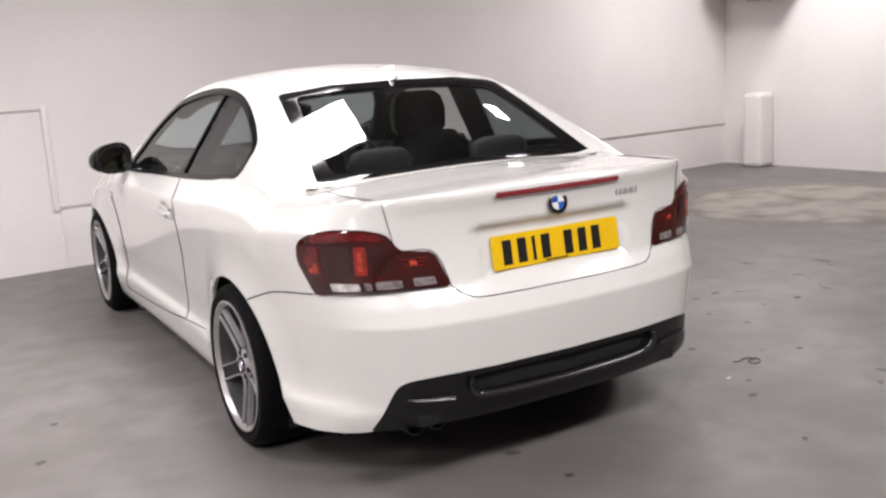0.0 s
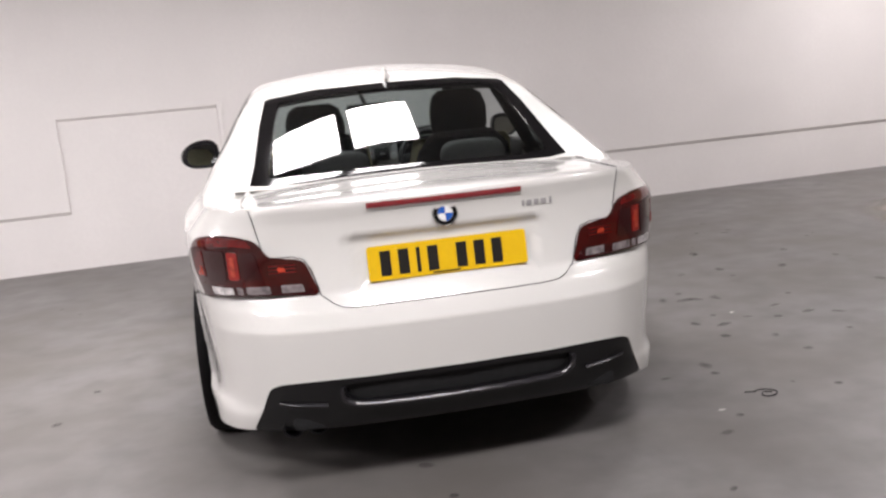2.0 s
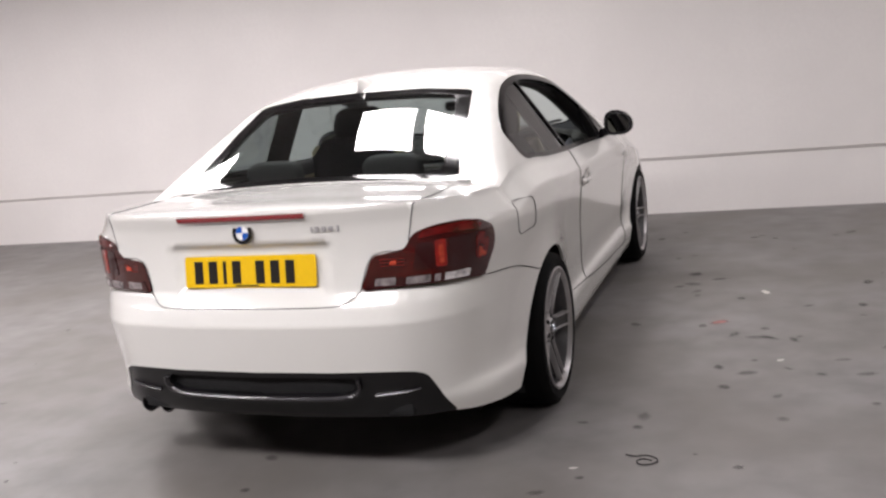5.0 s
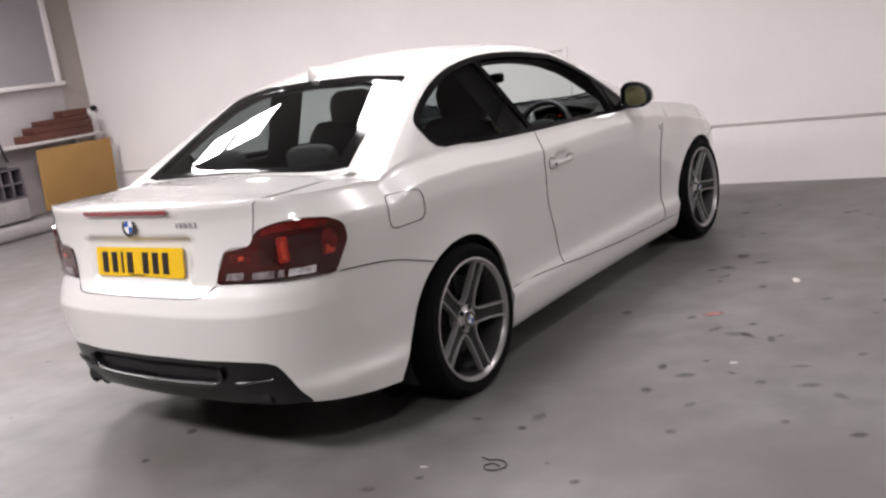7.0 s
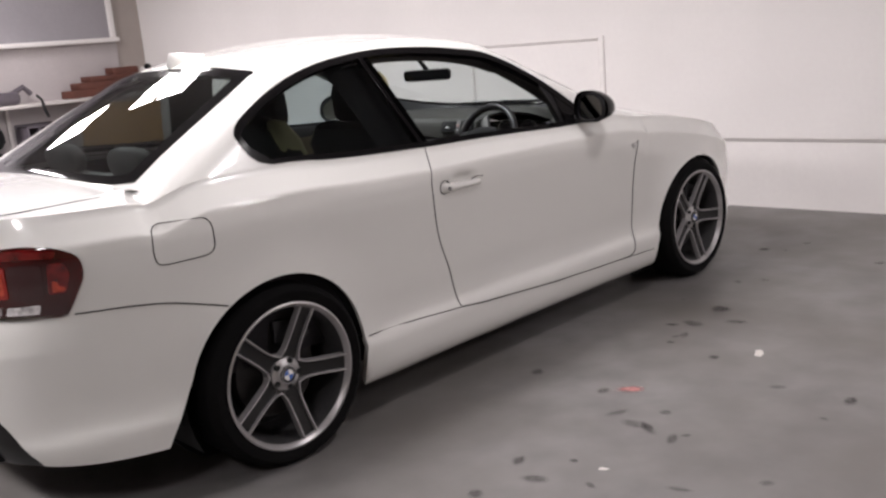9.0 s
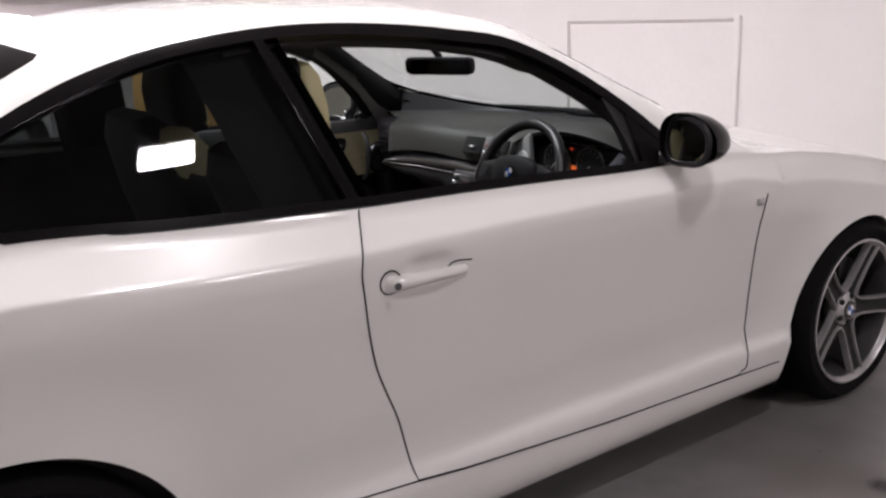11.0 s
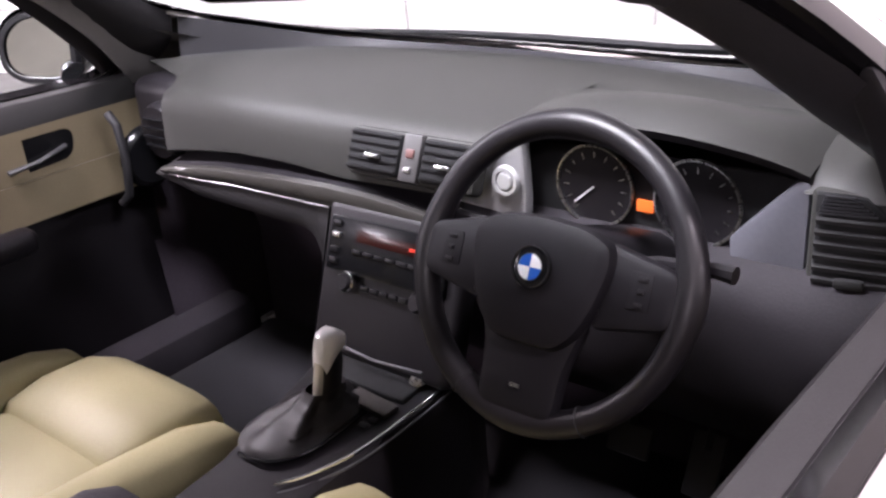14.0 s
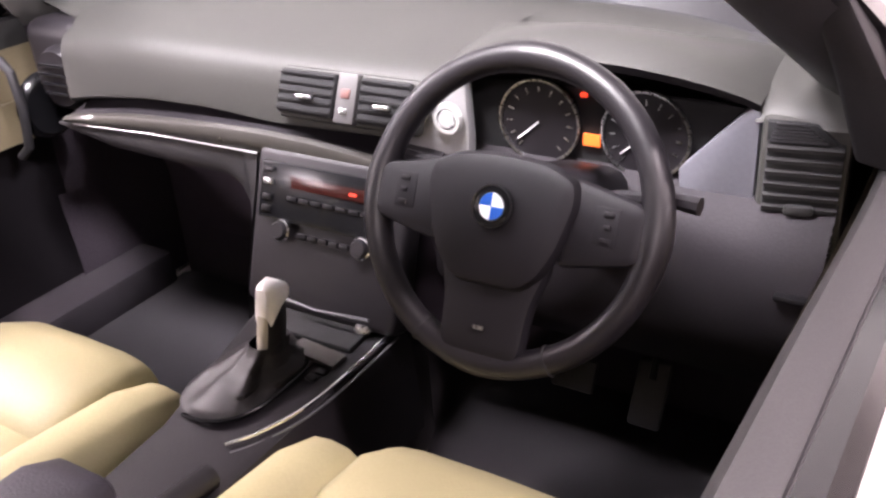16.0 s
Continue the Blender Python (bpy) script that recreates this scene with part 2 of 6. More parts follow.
def chart(points, loops, sort, place):
    """Cuts a sheet of chart points along the loops, sorts its triangles into regions and lays each on the surface.
    Returns {region: bmesh data} as lists of places, normals and faces."""
    from mathutils.geometry import delaunay_2d_cdt
    verts = [Vector(p) for p in points]
    edges = []
    for loop in loops:
        base = len(verts)
        verts += [Vector(p) for p in loop]
        edges += [(base + i, base + (i + 1) % len(loop)) for i in range(len(loop))]
    vs, _, fs, *_ = delaunay_2d_cdt(verts, edges, [], 0, 1e-5)
    cache, regions = {}, {}

    def spot(i):
        if i not in cache:
            a, b = vs[i]
            e = .004
            p, pu, pv = Vector(place(a, b)), Vector(place(a + e, b)), Vector(place(a, b + e))
            qu, qv = Vector(place(a - e, b)), Vector(place(a, b - e))
            n = (pu - qu).cross(pv - qv)
            cache[i] = (p, n.normalized() if n.length > 1e-12 else Vector((0, 0, 1)))
        return cache[i]
    for f in fs:
        cx = sum(vs[i][0] for i in f) / 3
        cy = sum(vs[i][1] for i in f) / 3
        name = sort(cx, cy)
        if name is None:
            continue
        reg = regions.setdefault(name, ([], [], [], {}))
        ids = []
        for i in f:
            if i not in reg[3]:
                reg[3][i] = len(reg[0])
                p, n = spot(i)
                reg[0].append(p)
                reg[1].append(n)
            ids.append(reg[3][i])
        reg[2].append(ids)
    return regions


def panel(name, reg, mat, parent, flip=False, offset=0.0, label="", mirror=1, thick=0.0):
    """One region of a chart as a part, with the surface's own normals. thick: gives it a folded rim of that depth."""
    sign = -1 if flip else 1
    ps = [p + n * sign * offset for p, n in zip(reg[0], reg[1])]
    ns = [n * sign for n in reg[1]]
    fs = [tuple(f) for f in reg[2]]
    if flip:
        fs = [f[::-1] for f in fs]
    if mirror < 0:
        ps = [Vector((-p.x, p.y, p.z)) for p in ps]
        ns = [Vector((-n.x, n.y, n.z)) for n in ns]
        fs = [f[::-1] for f in fs]
    if thick:
        count = {}
        for f in fs:
            for i in range(3):
                a, b = f[i], f[(i + 1) % 3]
                count[(a, b)] = count.get((a, b), 0) + 1
        rim = [e for e in count if (e[1], e[0]) not in count]
        low = {}
        for a, b in rim:
            for i in (a, b):
                if i not in low:
                    low[i] = (len(ps), len(ps) + 1)
                    ps += [ps[i].copy(), ps[i] - ns[i] * thick]
                    ns += [None, None]
        for a, b in rim:
            side = (ps[b] - ps[a]).cross(ns[a])
            side = side.normalized() if side.length else ns[a]
            for i in (a, b):
                for j in low[i]:
                    ns[j] = side if ns[j] is None else (ns[j] + side)
            fs.append((low[a][0], low[a][1], low[b][1]))
            fs.append((low[a][0], low[b][1], low[b][0]))
        ns = [n.normalized() if n.length else Vector((0, 0, 1)) for n in ns]
    me = bpy.data.meshes.new(name)
    me.from_pydata([tuple(p) for p in ps], [], fs)
    me.shade_smooth()
    me.normals_split_custom_set_from_vertices([tuple(n) for n in ns])
    me.materials.append(mat)
    ob = new(name, me)
    ob.parent = parent
    if label:
        ob["label"] = label
    return ob


# ---- shape of the car's skin ----
def lerp_table(table, v):
    """Smooth value from a short table of (key, value) rows."""
    if v <= table[0][0]:
        return table[0][1]
    for i in range(len(table) - 1):
        a, b = table[i], table[i + 1]
        if v <= b[0]:
            p = table[i - 1] if i else a
            n = table[i + 2] if i + 2 < len(table) else b
            h = b[0] - a[0]
            ma = (b[1] - p[1]) / (b[0] - p[0]) if b[0] > p[0] else 0
            mb = (n[1] - a[1]) / (n[0] - a[0]) if n[0] > a[0] else 0
            u = (v - a[0]) / h
            return ((2*u**3 - 3*u*u + 1) * a[1] + (u**3 - 2*u*u + u) * h * ma
                    + (3*u*u - 2*u**3) * b[1] + (u**3 - u*u) * h * mb)
    return table[-1][1]


# plan outline of one half at its widest, from the middle of the tail to the middle of the nose
OUTLINE = [(0, -.955), (.3, -.945), (.5, -.915), (.62, -.872), (.72, -.795), (.79, -.69), (.835, -.55), (.862, -.32),
           (.874, 0), (.868, .4), (.86, .8), (.858, 1.3), (.862, 1.8), (.87, 2.3), (.874, 2.66), (.862, 2.92),
           (.82, 3.13), (.72, 3.28), (.55, 3.37), (.3, 3.41), (0, 3.42)]


def dense_outline():
    pts = [(-OUTLINE[1][0], OUTLINE[1][1])] + OUTLINE + [(-OUTLINE[-2][0], OUTLINE[-2][1])]
    out = []
    for i in range(1, len(pts) - 2):
        p0, p1, p2, p3 = pts[i - 1:i + 3]
        for k in range(12):
            u = k / 12
            out.append(tuple(.5 * (2*p1[j] + (p2[j] - p0[j])*u + (2*p0[j] - 5*p1[j] + 4*p2[j] - p3[j])*u*u
                                   + (3*p1[j] - p0[j] - 3*p2[j] + p3[j])*u**3) for j in (0, 1)))
    out.append(OUTLINE[-1])
    run = [0.0]
    for a, b in zip(out, out[1:]):
        run.append(run[-1] + math.hypot(b[0] - a[0], b[1] - a[1]))
    return out, run


DENSE, RUN = dense_outline()
LENGTH = RUN[-1]


def outline(s):
    """Place and outward normal of the plan outline at the run s."""
    s = min(max(s, 0), LENGTH - 1e-6)
    i = min(max(int(np.searchsorted(RUN, s)) - 1, 0), len(RUN) - 2)
    u = (s - RUN[i]) / (RUN[i + 1] - RUN[i])
    a, b = DENSE[i], DENSE[i + 1]

    def tangent(k):
        p, q = DENSE[max(k - 1, 0)], DENSE[min(k + 1, len(DENSE) - 1)]
        tx, ty = q[0] - p[0], q[1] - p[1]
        if k in (0, len(DENSE) - 1):
            ty = 0
        n = math.hypot(tx, ty)
        return tx / n, ty / n
    ta, tb = tangent(i), tangent(i + 1)
    tx, ty = ta[0] + (tb[0] - ta[0]) * u, ta[1] + (tb[1] - ta[1]) * u
    n = math.hypot(tx, ty)
    return a[0] + (b[0] - a[0]) * u, a[1] + (b[1] - a[1]) * u, ty / n, -tx / n


SIDE_Y = [(DENSE[i][1], RUN[i]) for i in range(len(DENSE))]


def run_y(y):
    return float(np.interp(y, [p[0] for p in SIDE_Y], [p[1] for p in SIDE_Y]))


def run_x(x):
    """The run at the tail for a distance x from the middle."""
    n = next(i for i, p in enumerate(DENSE) if p[1] > -.4)
    return float(np.interp(x, [p[0] for p in DENSE[:n]], RUN[:n]))


CENTRE = [(-.92, .968), (-.895, .980), (-.86, .989), (-.8, .9925), (-.7, .994), (-.6, .998), (-.45, 1.002), (-.37, 1.006), (-.33, 1.024), (-.27, 1.0627), (-.2, 1.1064),
          (-.1, 1.166), (0, 1.2224), (.1, 1.2755), (.16, 1.3058), (.22, 1.335), (.35, 1.368), (.6, 1.398), (.85, 1.408), (1.1, 1.4), (1.3, 1.374), (1.42, 1.34), (1.7, 1.197),
          (2.0, 1.04), (2.1, .99), (2.16, .972), (2.3, .955), (2.6, .92), (2.9, .865), (3.15, .80), (3.3, .735), (3.42, .64)]
CROWN = [(-.9, .03), (-.6, .055), (-.42, .07), (-.37, .092), (-.2, .130), (0, .169), (.2, .20), (.8, .17), (1.4, .15), (1.8, .12), (2.1, .08), (2.6, .10), (3.2, .14), (3.42, .2)]


def skin_z(x, y):
    """Height of the bonnet, glasshouse, roof and boot over the plan."""
    x = abs(x)
    a = lerp_table(CENTRE, y) - lerp_table(CROWN, y) * x * x
    b = .955 + (.80 - x) / .62 - .35 * max(0, .80 - x) ** 2 + .12 * max(0, .80 - x)
    k = .07
    h = min(max(.5 + .5 * (b - a) / k, 0), 1)
    return b + (a - b) * h - k * h * (1 - h)


LOWER = [(.12, .10), (.15, .06), (.19, .042), (.25, .036), (.30, .036), (.335, .052), (.40, .055), (.48, .047), (.58, .037), (.68, .025), (.76, .0135), (.82, .0045), (.855, 0), (1.1, 0)]
CREASE = .086
UPPER = [(0, .078), (.02, .0635), (.05, .0405), (.072, .0235), (CREASE - .004, .0155), (CREASE + .004, .0115), (.11, .0085), (.14, .005), (.2, 0), (2, 0)]
TAIL = [(.15, .2), (.20, .13), (.235, .085), (.30, .052), (.38, .030), (.46, .018), (.525, .009), (.57, .0025), (.586, .0006), (.594, .003), (.606, .0085), (.64, .0225), (.66, .034), (.685, .055),
        (.72, .066), (.80, .078), (.87, .078), (.92, .07), (.95, .058), (.965, .0545), (.974, .055), (.981, .061), (.99, .072), (1.1, .16)]
NOSE = [(.15, .14), (.22, .05), (.35, .01), (.45, 0), (.55, .01), (.62, .03), (.70, .08), (.8, .16), (1.1, .3)]


SHOULDER = [(-.8, .08), (-.5, .085), (.07, .098), (.4, .08), (.766, .063), (1.0, .0577), (1.265, .052), (1.62, .0455), (2.0, .052), (2.7, .075), (3.4, .08)]


def shoulder_scale(y):
    """The band over the flank's crease narrows with the shoulder towards the front."""
    return min(max(.063 / lerp_table(SHOULDER, y), 1.0), 1.4) if .7 < y < 2.2 else 1.0


def top_of(s):
    x, y, nx, ny = outline(s)
    w = ny * ny
    e = (.06 if ny < 0 else .05) * w + lerp_table(SHOULDER, y) * (1 - w)
    return skin_z(x - nx * e, y - ny * e)


TOPS = None


def top_z(s):
    global TOPS
    if TOPS is None:
        ss = [LENGTH * i / 240 for i in range(241)]
        TOPS = (ss, [top_of(q) for q in ss])
    return float(np.interp(s, *TOPS))


def flank(s, z, out=0.0):
    """A point of the body's side, tail or nose at the run s and height z."""
    x, y, nx, ny = outline(s)
    w = ny * ny
    top = top_z(s)
    side = lerp_table(LOWER, z) + lerp_table(UPPER, max(top - z, 0) * shoulder_scale(y)) * lerp_table(SHOULDER, y) / .078
    end = lerp_table(TAIL, z + (.975 - top) * min(max((z - .66) / .3, 0), 1)) if ny < 0 else lerp_table(NOSE, z)
    if ny < 0 and x < .4 and .69 < z < .87:
        # hollow round the plate
        half = .29 + (z - .70) * .30
        edge = min(max((half - x) / .02, 0), 1) * min(max((z - .692) / .02, 0), 1) * min(max((.862 - z) / .012, 0), 1)
        end += .012 * edge
    for yc, r in ((0, .352), (2.66, .347)):
        # swollen lip round each wheel arch
        near = 1 - (math.hypot(y - yc, z - .30) - r) / .17
        if near > 0 and z > .2:
            side -= .021 * min(near, 1) ** 2 * min((z - .2) / .15, 1)
    if z > .74 and .75 < y < 1.05:
        # hollow for the fingers behind the door handle
        side += .016 * math.exp(-(((y - .905) / .058) ** 2) ** 1.5 - (((z - .812) / .028) ** 2) ** 1.5)
    e = end * w + side * (1 - w) - out
    return x - nx * e, y - ny * e, z


# ---- the hall ----
FLOOR_MAT = material("painted_concrete_floor", (.205, .194, .192), .5, grain=.26, scale=5, bump=.0, stain=.30, stain_scale=1.1, alt=(.135, .124, .115))
WALL_MAT = material("white_painted_wall", (.82, .785, .77), .62, grain=.03, scale=30, bump=.15, stain=.09, stain_scale=.8)
CEIL_MAT = material("grey_ceiling", (.30, .29, .29), .8, grain=.05, scale=20, stain=.06)
BEIGE_MAT = material("beige_painted_pier", (.42, .37, .34), .7, grain=.08, scale=30, bump=.2, stain=.2, stain_scale=1.2)
GREY_BOARD = material("grey_window_board", (.33, .31, .33), .6, grain=.06, scale=25, stain=.15, stain_scale=1.4)
OUT_GLOW = material("lit_diffuser", (.8, .8, .8), .3, emit=(1, .97, .95), strength=11.0)
DARK_WALL = material("dark_end_wall", (.34, .32, .27), .7, grain=.1, scale=20, stain=.2)
CARD = material("brown_board", (.36, .20, .06), .7, grain=.12, scale=60, bump=.1, stain=.15, stain_scale=4)
REDBROWN = material("red_brown_wood", (.115, .035, .022), .7, grain=.3, scale=50, bump=.2, stain=.35, stain_scale=6)
CONCRETE = material("grey_concrete", (.30, .28, .275), .8, grain=.15, scale=50, bump=.3, stain=.25, stain_scale=3)


def placed(name, bm, mat, m, label, category, kind="structure", smooth=False):
    ob = part(name, bm, mat, None, smooth=smooth)
    ob.matrix_world = m
    return tagged(ob, label, category, kind=kind)


X0, X1, Y0 = -7.3, 6.95, -12.0
bm = bmesh.new()
box(bm, (X1 - X0 + .6, -Y0 + .8, .2), pose((X0 + X1) / 2, Y0 / 2, -.1))
floor = placed("floor", bm, FLOOR_MAT, room(0, 0, 0), "worn grey painted concrete floor with dark marks", "floor")
# long wall: lower part, and a thicker upper cladding with a sunk panel
LEDGE = .475
bm = boxed((X1 - X0 + .6, .25, HALL_H), pose((X0 + X1) / 2, .148, HALL_H / 2))
wall_north = placed("wall_north", bm, WALL_MAT, room(0, 0, 0), "white painted masonry wall with a low ledge line", "wall")


def cladding(x0, x1, z0, z1, cham=.03):
    """A slab of upper wall, its lower edge cut back."""
    b = bmesh.new()
    pts = [(.041, z0), (.003, z0 + cham), (0, z0 + cham + .006), (0, z1), (.041, z1)]
    a = [b.verts.new((x0, y, z)) for y, z in pts]
    c = [b.verts.new((x1, y, z)) for y, z in pts]
    b.faces.new(a[::-1])
    b.faces.new(c)
    for i in range(len(pts)):
        j = (i + 1) % len(pts)
        b.faces.new((a[i], a[j], c[j], c[i]))
    bmesh.ops.recalc_face_normals(b, faces=b.faces)
    return b


PX0, PX1, PZ1 = -2.17, -.88, 1.24
for x0, x1, z0, c in ((X0, PX0, LEDGE - .035, .045), (PX0, PX1, PZ1 - .03, .032), (PX1, X1, LEDGE - .035, .045)):
    ob = part("cladding", cladding(x0, x1, z0, HALL_H, c), WALL_MAT, wall_north, smooth=False)
bm = boxed((.012, .012, LEDGE + .02), pose(PX1 + .03, .018, LEDGE / 2))
part("joint_strip", bm, WALL_MAT, wall_north)
part("edge_bead", boxed((.045, .022, PZ1 - LEDGE + .04), pose(PX1 + .006, -.006, (PZ1 + LEDGE) / 2 + .005), .009, 3), WALL_MAT, wall_north)
bm = boxed((.25, 4.4, HALL_H), pose(X1 + .125, -1.9, HALL_H / 2))
placed("wall_east", bm, WALL_MAT, room(0, 0, 0), "plain white painted wall", "wall")
bm = boxed((X1 - X0 + .6, .25, HALL_H), pose((X0 + X1) / 2, Y0 - .125, HALL_H / 2))
placed("wall_south", bm, DARK_WALL, room(0, 0, 0), "plain grey painted end wall", "wall")
# unseen wall, its sand colour added to throw warm light on the car's flank
placed("wall_east_rear", boxed((.25, -Y0 - 4.1, HALL_H), pose(X1 + .125, (Y0 - 4.1) / 2, HALL_H / 2)), material("sand_bounce_wall", (.36, .31, .21), .7, grain=.1, scale=20, stain=.2), room(0, 0, 0), "plain sand-coloured wall, unseen, added to warm the light on the car's flank", "wall")
# boxed-in pipe in the corner
bm = boxed((.26, .26, .86), pose(X1 - .14, -.58, .43), .05, 3)
placed("pipe_boxing", bm, WALL_MAT, room(0, 0, 0), "white painted boxed-in pipe at the wall's foot", "boxing")
bm = boxed((.55, .9, .16), pose(X1 - .25, -.62, 2.05), .04)
box(bm, (.2, .3, .1), pose(X1 - .3, -.75, 1.95), .02)
tube(bm, [(X1 - .42, -.9, 1.98), (X1 - .42, -.9, 1.9), (X1 - .38, -.9, 1.88)], .012)
placed("wall_heater", bm, material("brown_metal", (.12, .08, .06), .5, metal=.4, grain=.2, scale=30), room(0, 0, 0),
       "brown metal unit fixed high in the corner", "heater", kind="")
# side wall with a board-filled bay above a sill
bm = boxed((.25, -Y0 + .8, HALL_H), pose(X0 - .125, Y0 / 2, HALL_H / 2))
wall_west = placed("wall_west", bm, BEIGE_MAT, room(0, 0, 0), "beige painted side wall with a boarded window bay", "wall")
SILL_Z = 1.64
part("window_board", boxed((.03, 7.0, HALL_H - SILL_Z), pose(X0 + .016, -.42 - 3.5, (HALL_H + SILL_Z) / 2)), GREY_BOARD, wall_west, "grey boarded window infill", smooth=False)
part("window_sill", boxed((.12, 7.0, .05), pose(X0 + .06, -.36 - 3.5, SILL_Z), .008), WALL_MAT, wall_west, "white painted sill")
part("frame_post", boxed((.06, .07, HALL_H - SILL_Z - .02), pose(X0 + .03, -.40, (HALL_H + SILL_Z) / 2), .008), WALL_MAT, wall_west, "white painted window post")
part("lower_wall", boxed((.02, 7.0, SILL_Z - .05), pose(X0 + .01, -.36 - 3.5, SILL_Z / 2)), material("lilac_grey_paint", (.46, .42, .42), .7, grain=.06, scale=30, stain=.15, stain_scale=1.5), wall_west, smooth=False)
part("corner_post", boxed((.09, .09, 1.3), pose(X0 + .05, -.05, .65), .02), WALL_MAT, wall_west, "white painted corner post")
part("bolt", disc(bmesh.new(), .035, .05, pose(X0 + .11, -.05, 1.3, 0, 90, 0), bevel=.01), DARK, wall_west)
bm = bmesh.new()
kerb_pts = rounded([(0, 0), (.40, 0), (.40, .16), (0, .2)], .1)
prism(bm, [(x, z) for x, z in kerb_pts], 8.0, pose(X0, -4.1, 0, 90, 0, 0))
placed("kerb", bm, CONCRETE, room(0, 0, 0), "rounded grey concrete kerb along the side wall", "kerb", smooth=True)
# ceiling with sunk light panels, the unseen fill panels among them
bm = boxed((X1 - X0 + .6, -Y0 + .6, .12), pose((X0 + X1) / 2, Y0 / 2, HALL_H + .07))
placed("ceiling", bm, CEIL_MAT, room(0, 0, 0), "grey painted ceiling with square light panels", "ceiling")
for lx, ly, lw, watts, ll in PANELS_AND_FILL:
    light = empty("ceiling_or_fill_light", "bright square ceiling light panel in a white frame, some added unseen as fill", "ceiling light", "ceiling light panels")
    light.matrix_world = room(lx, ly, HALL_H)
    part("diffuser", boxed((lw - .02, ll - .02, .008)), OUT_GLOW, light, smooth=False)
    frame_mesh = bmesh.new()
    for e in (-1, 1):
        box(frame_mesh, (lw, .02, .022), pose(0, e * (ll / 2 - .01), -.002), .003)
        box(frame_mesh, (.02, ll - .04, .022), pose(e * (lw / 2 - .01), 0, -.002), .003)
    part("frame", frame_mesh, WALL_MAT, light)


# ---- the car ----
car = empty("car", "white two-door coupe parked on the grey floor, driver's window open", "car")


def loop_yz(pts):
    """A loop of (y, z) on the glasshouse side, as (x, y) of the plan."""
    out = []
    for y, z in pts:
        lo, hi = .3, .86
        for _ in range(30):
            mid = (lo + hi) / 2
            if skin_z(mid, y) > z:
                lo = mid
            else:
                hi = mid
        out.append((lo, y))
    return out


def shrink(loop, d):
    """The loop moved inwards."""
    k = len(loop)
    area = sum(loop[i][0] * loop[(i + 1) % k][1] - loop[(i + 1) % k][0] * loop[i][1] for i in range(k))
    s = 1 if area > 0 else -1
    out = []
    for i in range(k):
        (ax, ay), (px, py), (bx, by) = loop[i - 1], loop[i], loop[(i + 1) % k]
        n1 = Vector((-(py - ay), px - ax)).normalized()
        n2 = Vector((-(by - py), bx - px)).normalized()
        n = (n1 + n2)
        n = n.normalized() if n.length > 1e-6 else n1
        dd = d((px, py)) if callable(d) else d
        out.append((px + n.x * s * dd, py + n.y * s * dd))
    return out


# side chart: run along the outline, height
def arch(yc, zc, r, back, front):
    pts = []
    for i in range(37):
        a = math.pi * i / 40
        pts.append((run_y(yc + r * math.cos(a)), zc + r * math.sin(a)))
    pts += [(run_y(yc - r - back * f), zc + dz) for f, dz in ((.12, .045), (.45, -.01), (.8, -.075), (1.1, -.14), (1.3, -.25))]
    pts.append((run_y(yc + r + front), .05))
    return pts


ARCH_R = arch(.0, .30, .352, .100, .0)
ARCH_F = arch(2.66, .30, .347, .02, .0)
TAIL_LIGHT = rounded([(.425, .692), (.474, .806), (.600, .82), (.64, .875), (.72, .893), (.82, .895), (.915, .882), (.968, .855), (.975, .80), (.915, .690)], .025)
FLAP = rounded([(1.175, .775), (1.180, .898), (1.368, .893), (1.372, .777)], .04)
BUMPER = smooth_line([(0, .648), (.2, .648), (.33, .650), (.38, .662), (.425, .690)], 4) + [(.6, .688), (.93, .688), (1.03, .682)] + smooth_line([(1.1, .675), (1.2, .658), (1.3, .630), (1.389, .602), (1.42, .59)], 3) + [(1.42, .05), (0, .05)]
DIFF = [(0, .42), (.3, .42), (.55, .416)] + smooth_line([(.59, .412), (.63, .398), (.655, .37), (.70, .30), (.745, .25)], 3) + [(.78, .1), (0, .1)]
INSERT = rounded([(-.02, .322), (.34, .33), (.378, .36), (.378, .398), (-.02, .398)], .02)
LID = [(0, .648), (.2, .648), (.33, .650), (.38, .662), (.425, .692), (.474, .806), (.600, .82), (.625, .87), (.64, .93), (.645, 1.1), (-.01, 1.1)]
door_y = smooth_line([(.764, 1.1), (.764, .97), (.733, .86), (.735, .785), (.768, .614), (.83, .459), (.868, .306)], 5)
DOOR = [(run_y(y), z) for y, z in door_y] + [(run_y(y), z) for y, z in smooth_line([(1.0, .292), (1.5, .258), (2.0, .242), (2.07, .25), (2.1, .30), (2.1, .66), (2.12, .8), (2.13, .9), (2.13, 1.1)], 4)]
SKIRT = [(run_y(.2), .335), (run_y(.4), .331), (run_y(.63), .320), (run_y(.868), .304), (run_y(1.0), .290), (run_y(1.5), .256), (run_y(2.0), .240), (run_y(2.5), .225), (run_y(2.5), .05), (run_y(.2), .05)]
BOTTOM = [(0, .235), (.6, .236), (.75, .24), (1.15, .205), (1.5, .2), (run_y(.3), .15), (run_y(.5), .135), (run_y(2.2), .135), (run_y(3.0), .19), (LENGTH, .2)]


def bottom_z(s):
    return float(np.interp(s, [b[0] for b in BOTTOM], [b[1] for b in BOTTOM]))


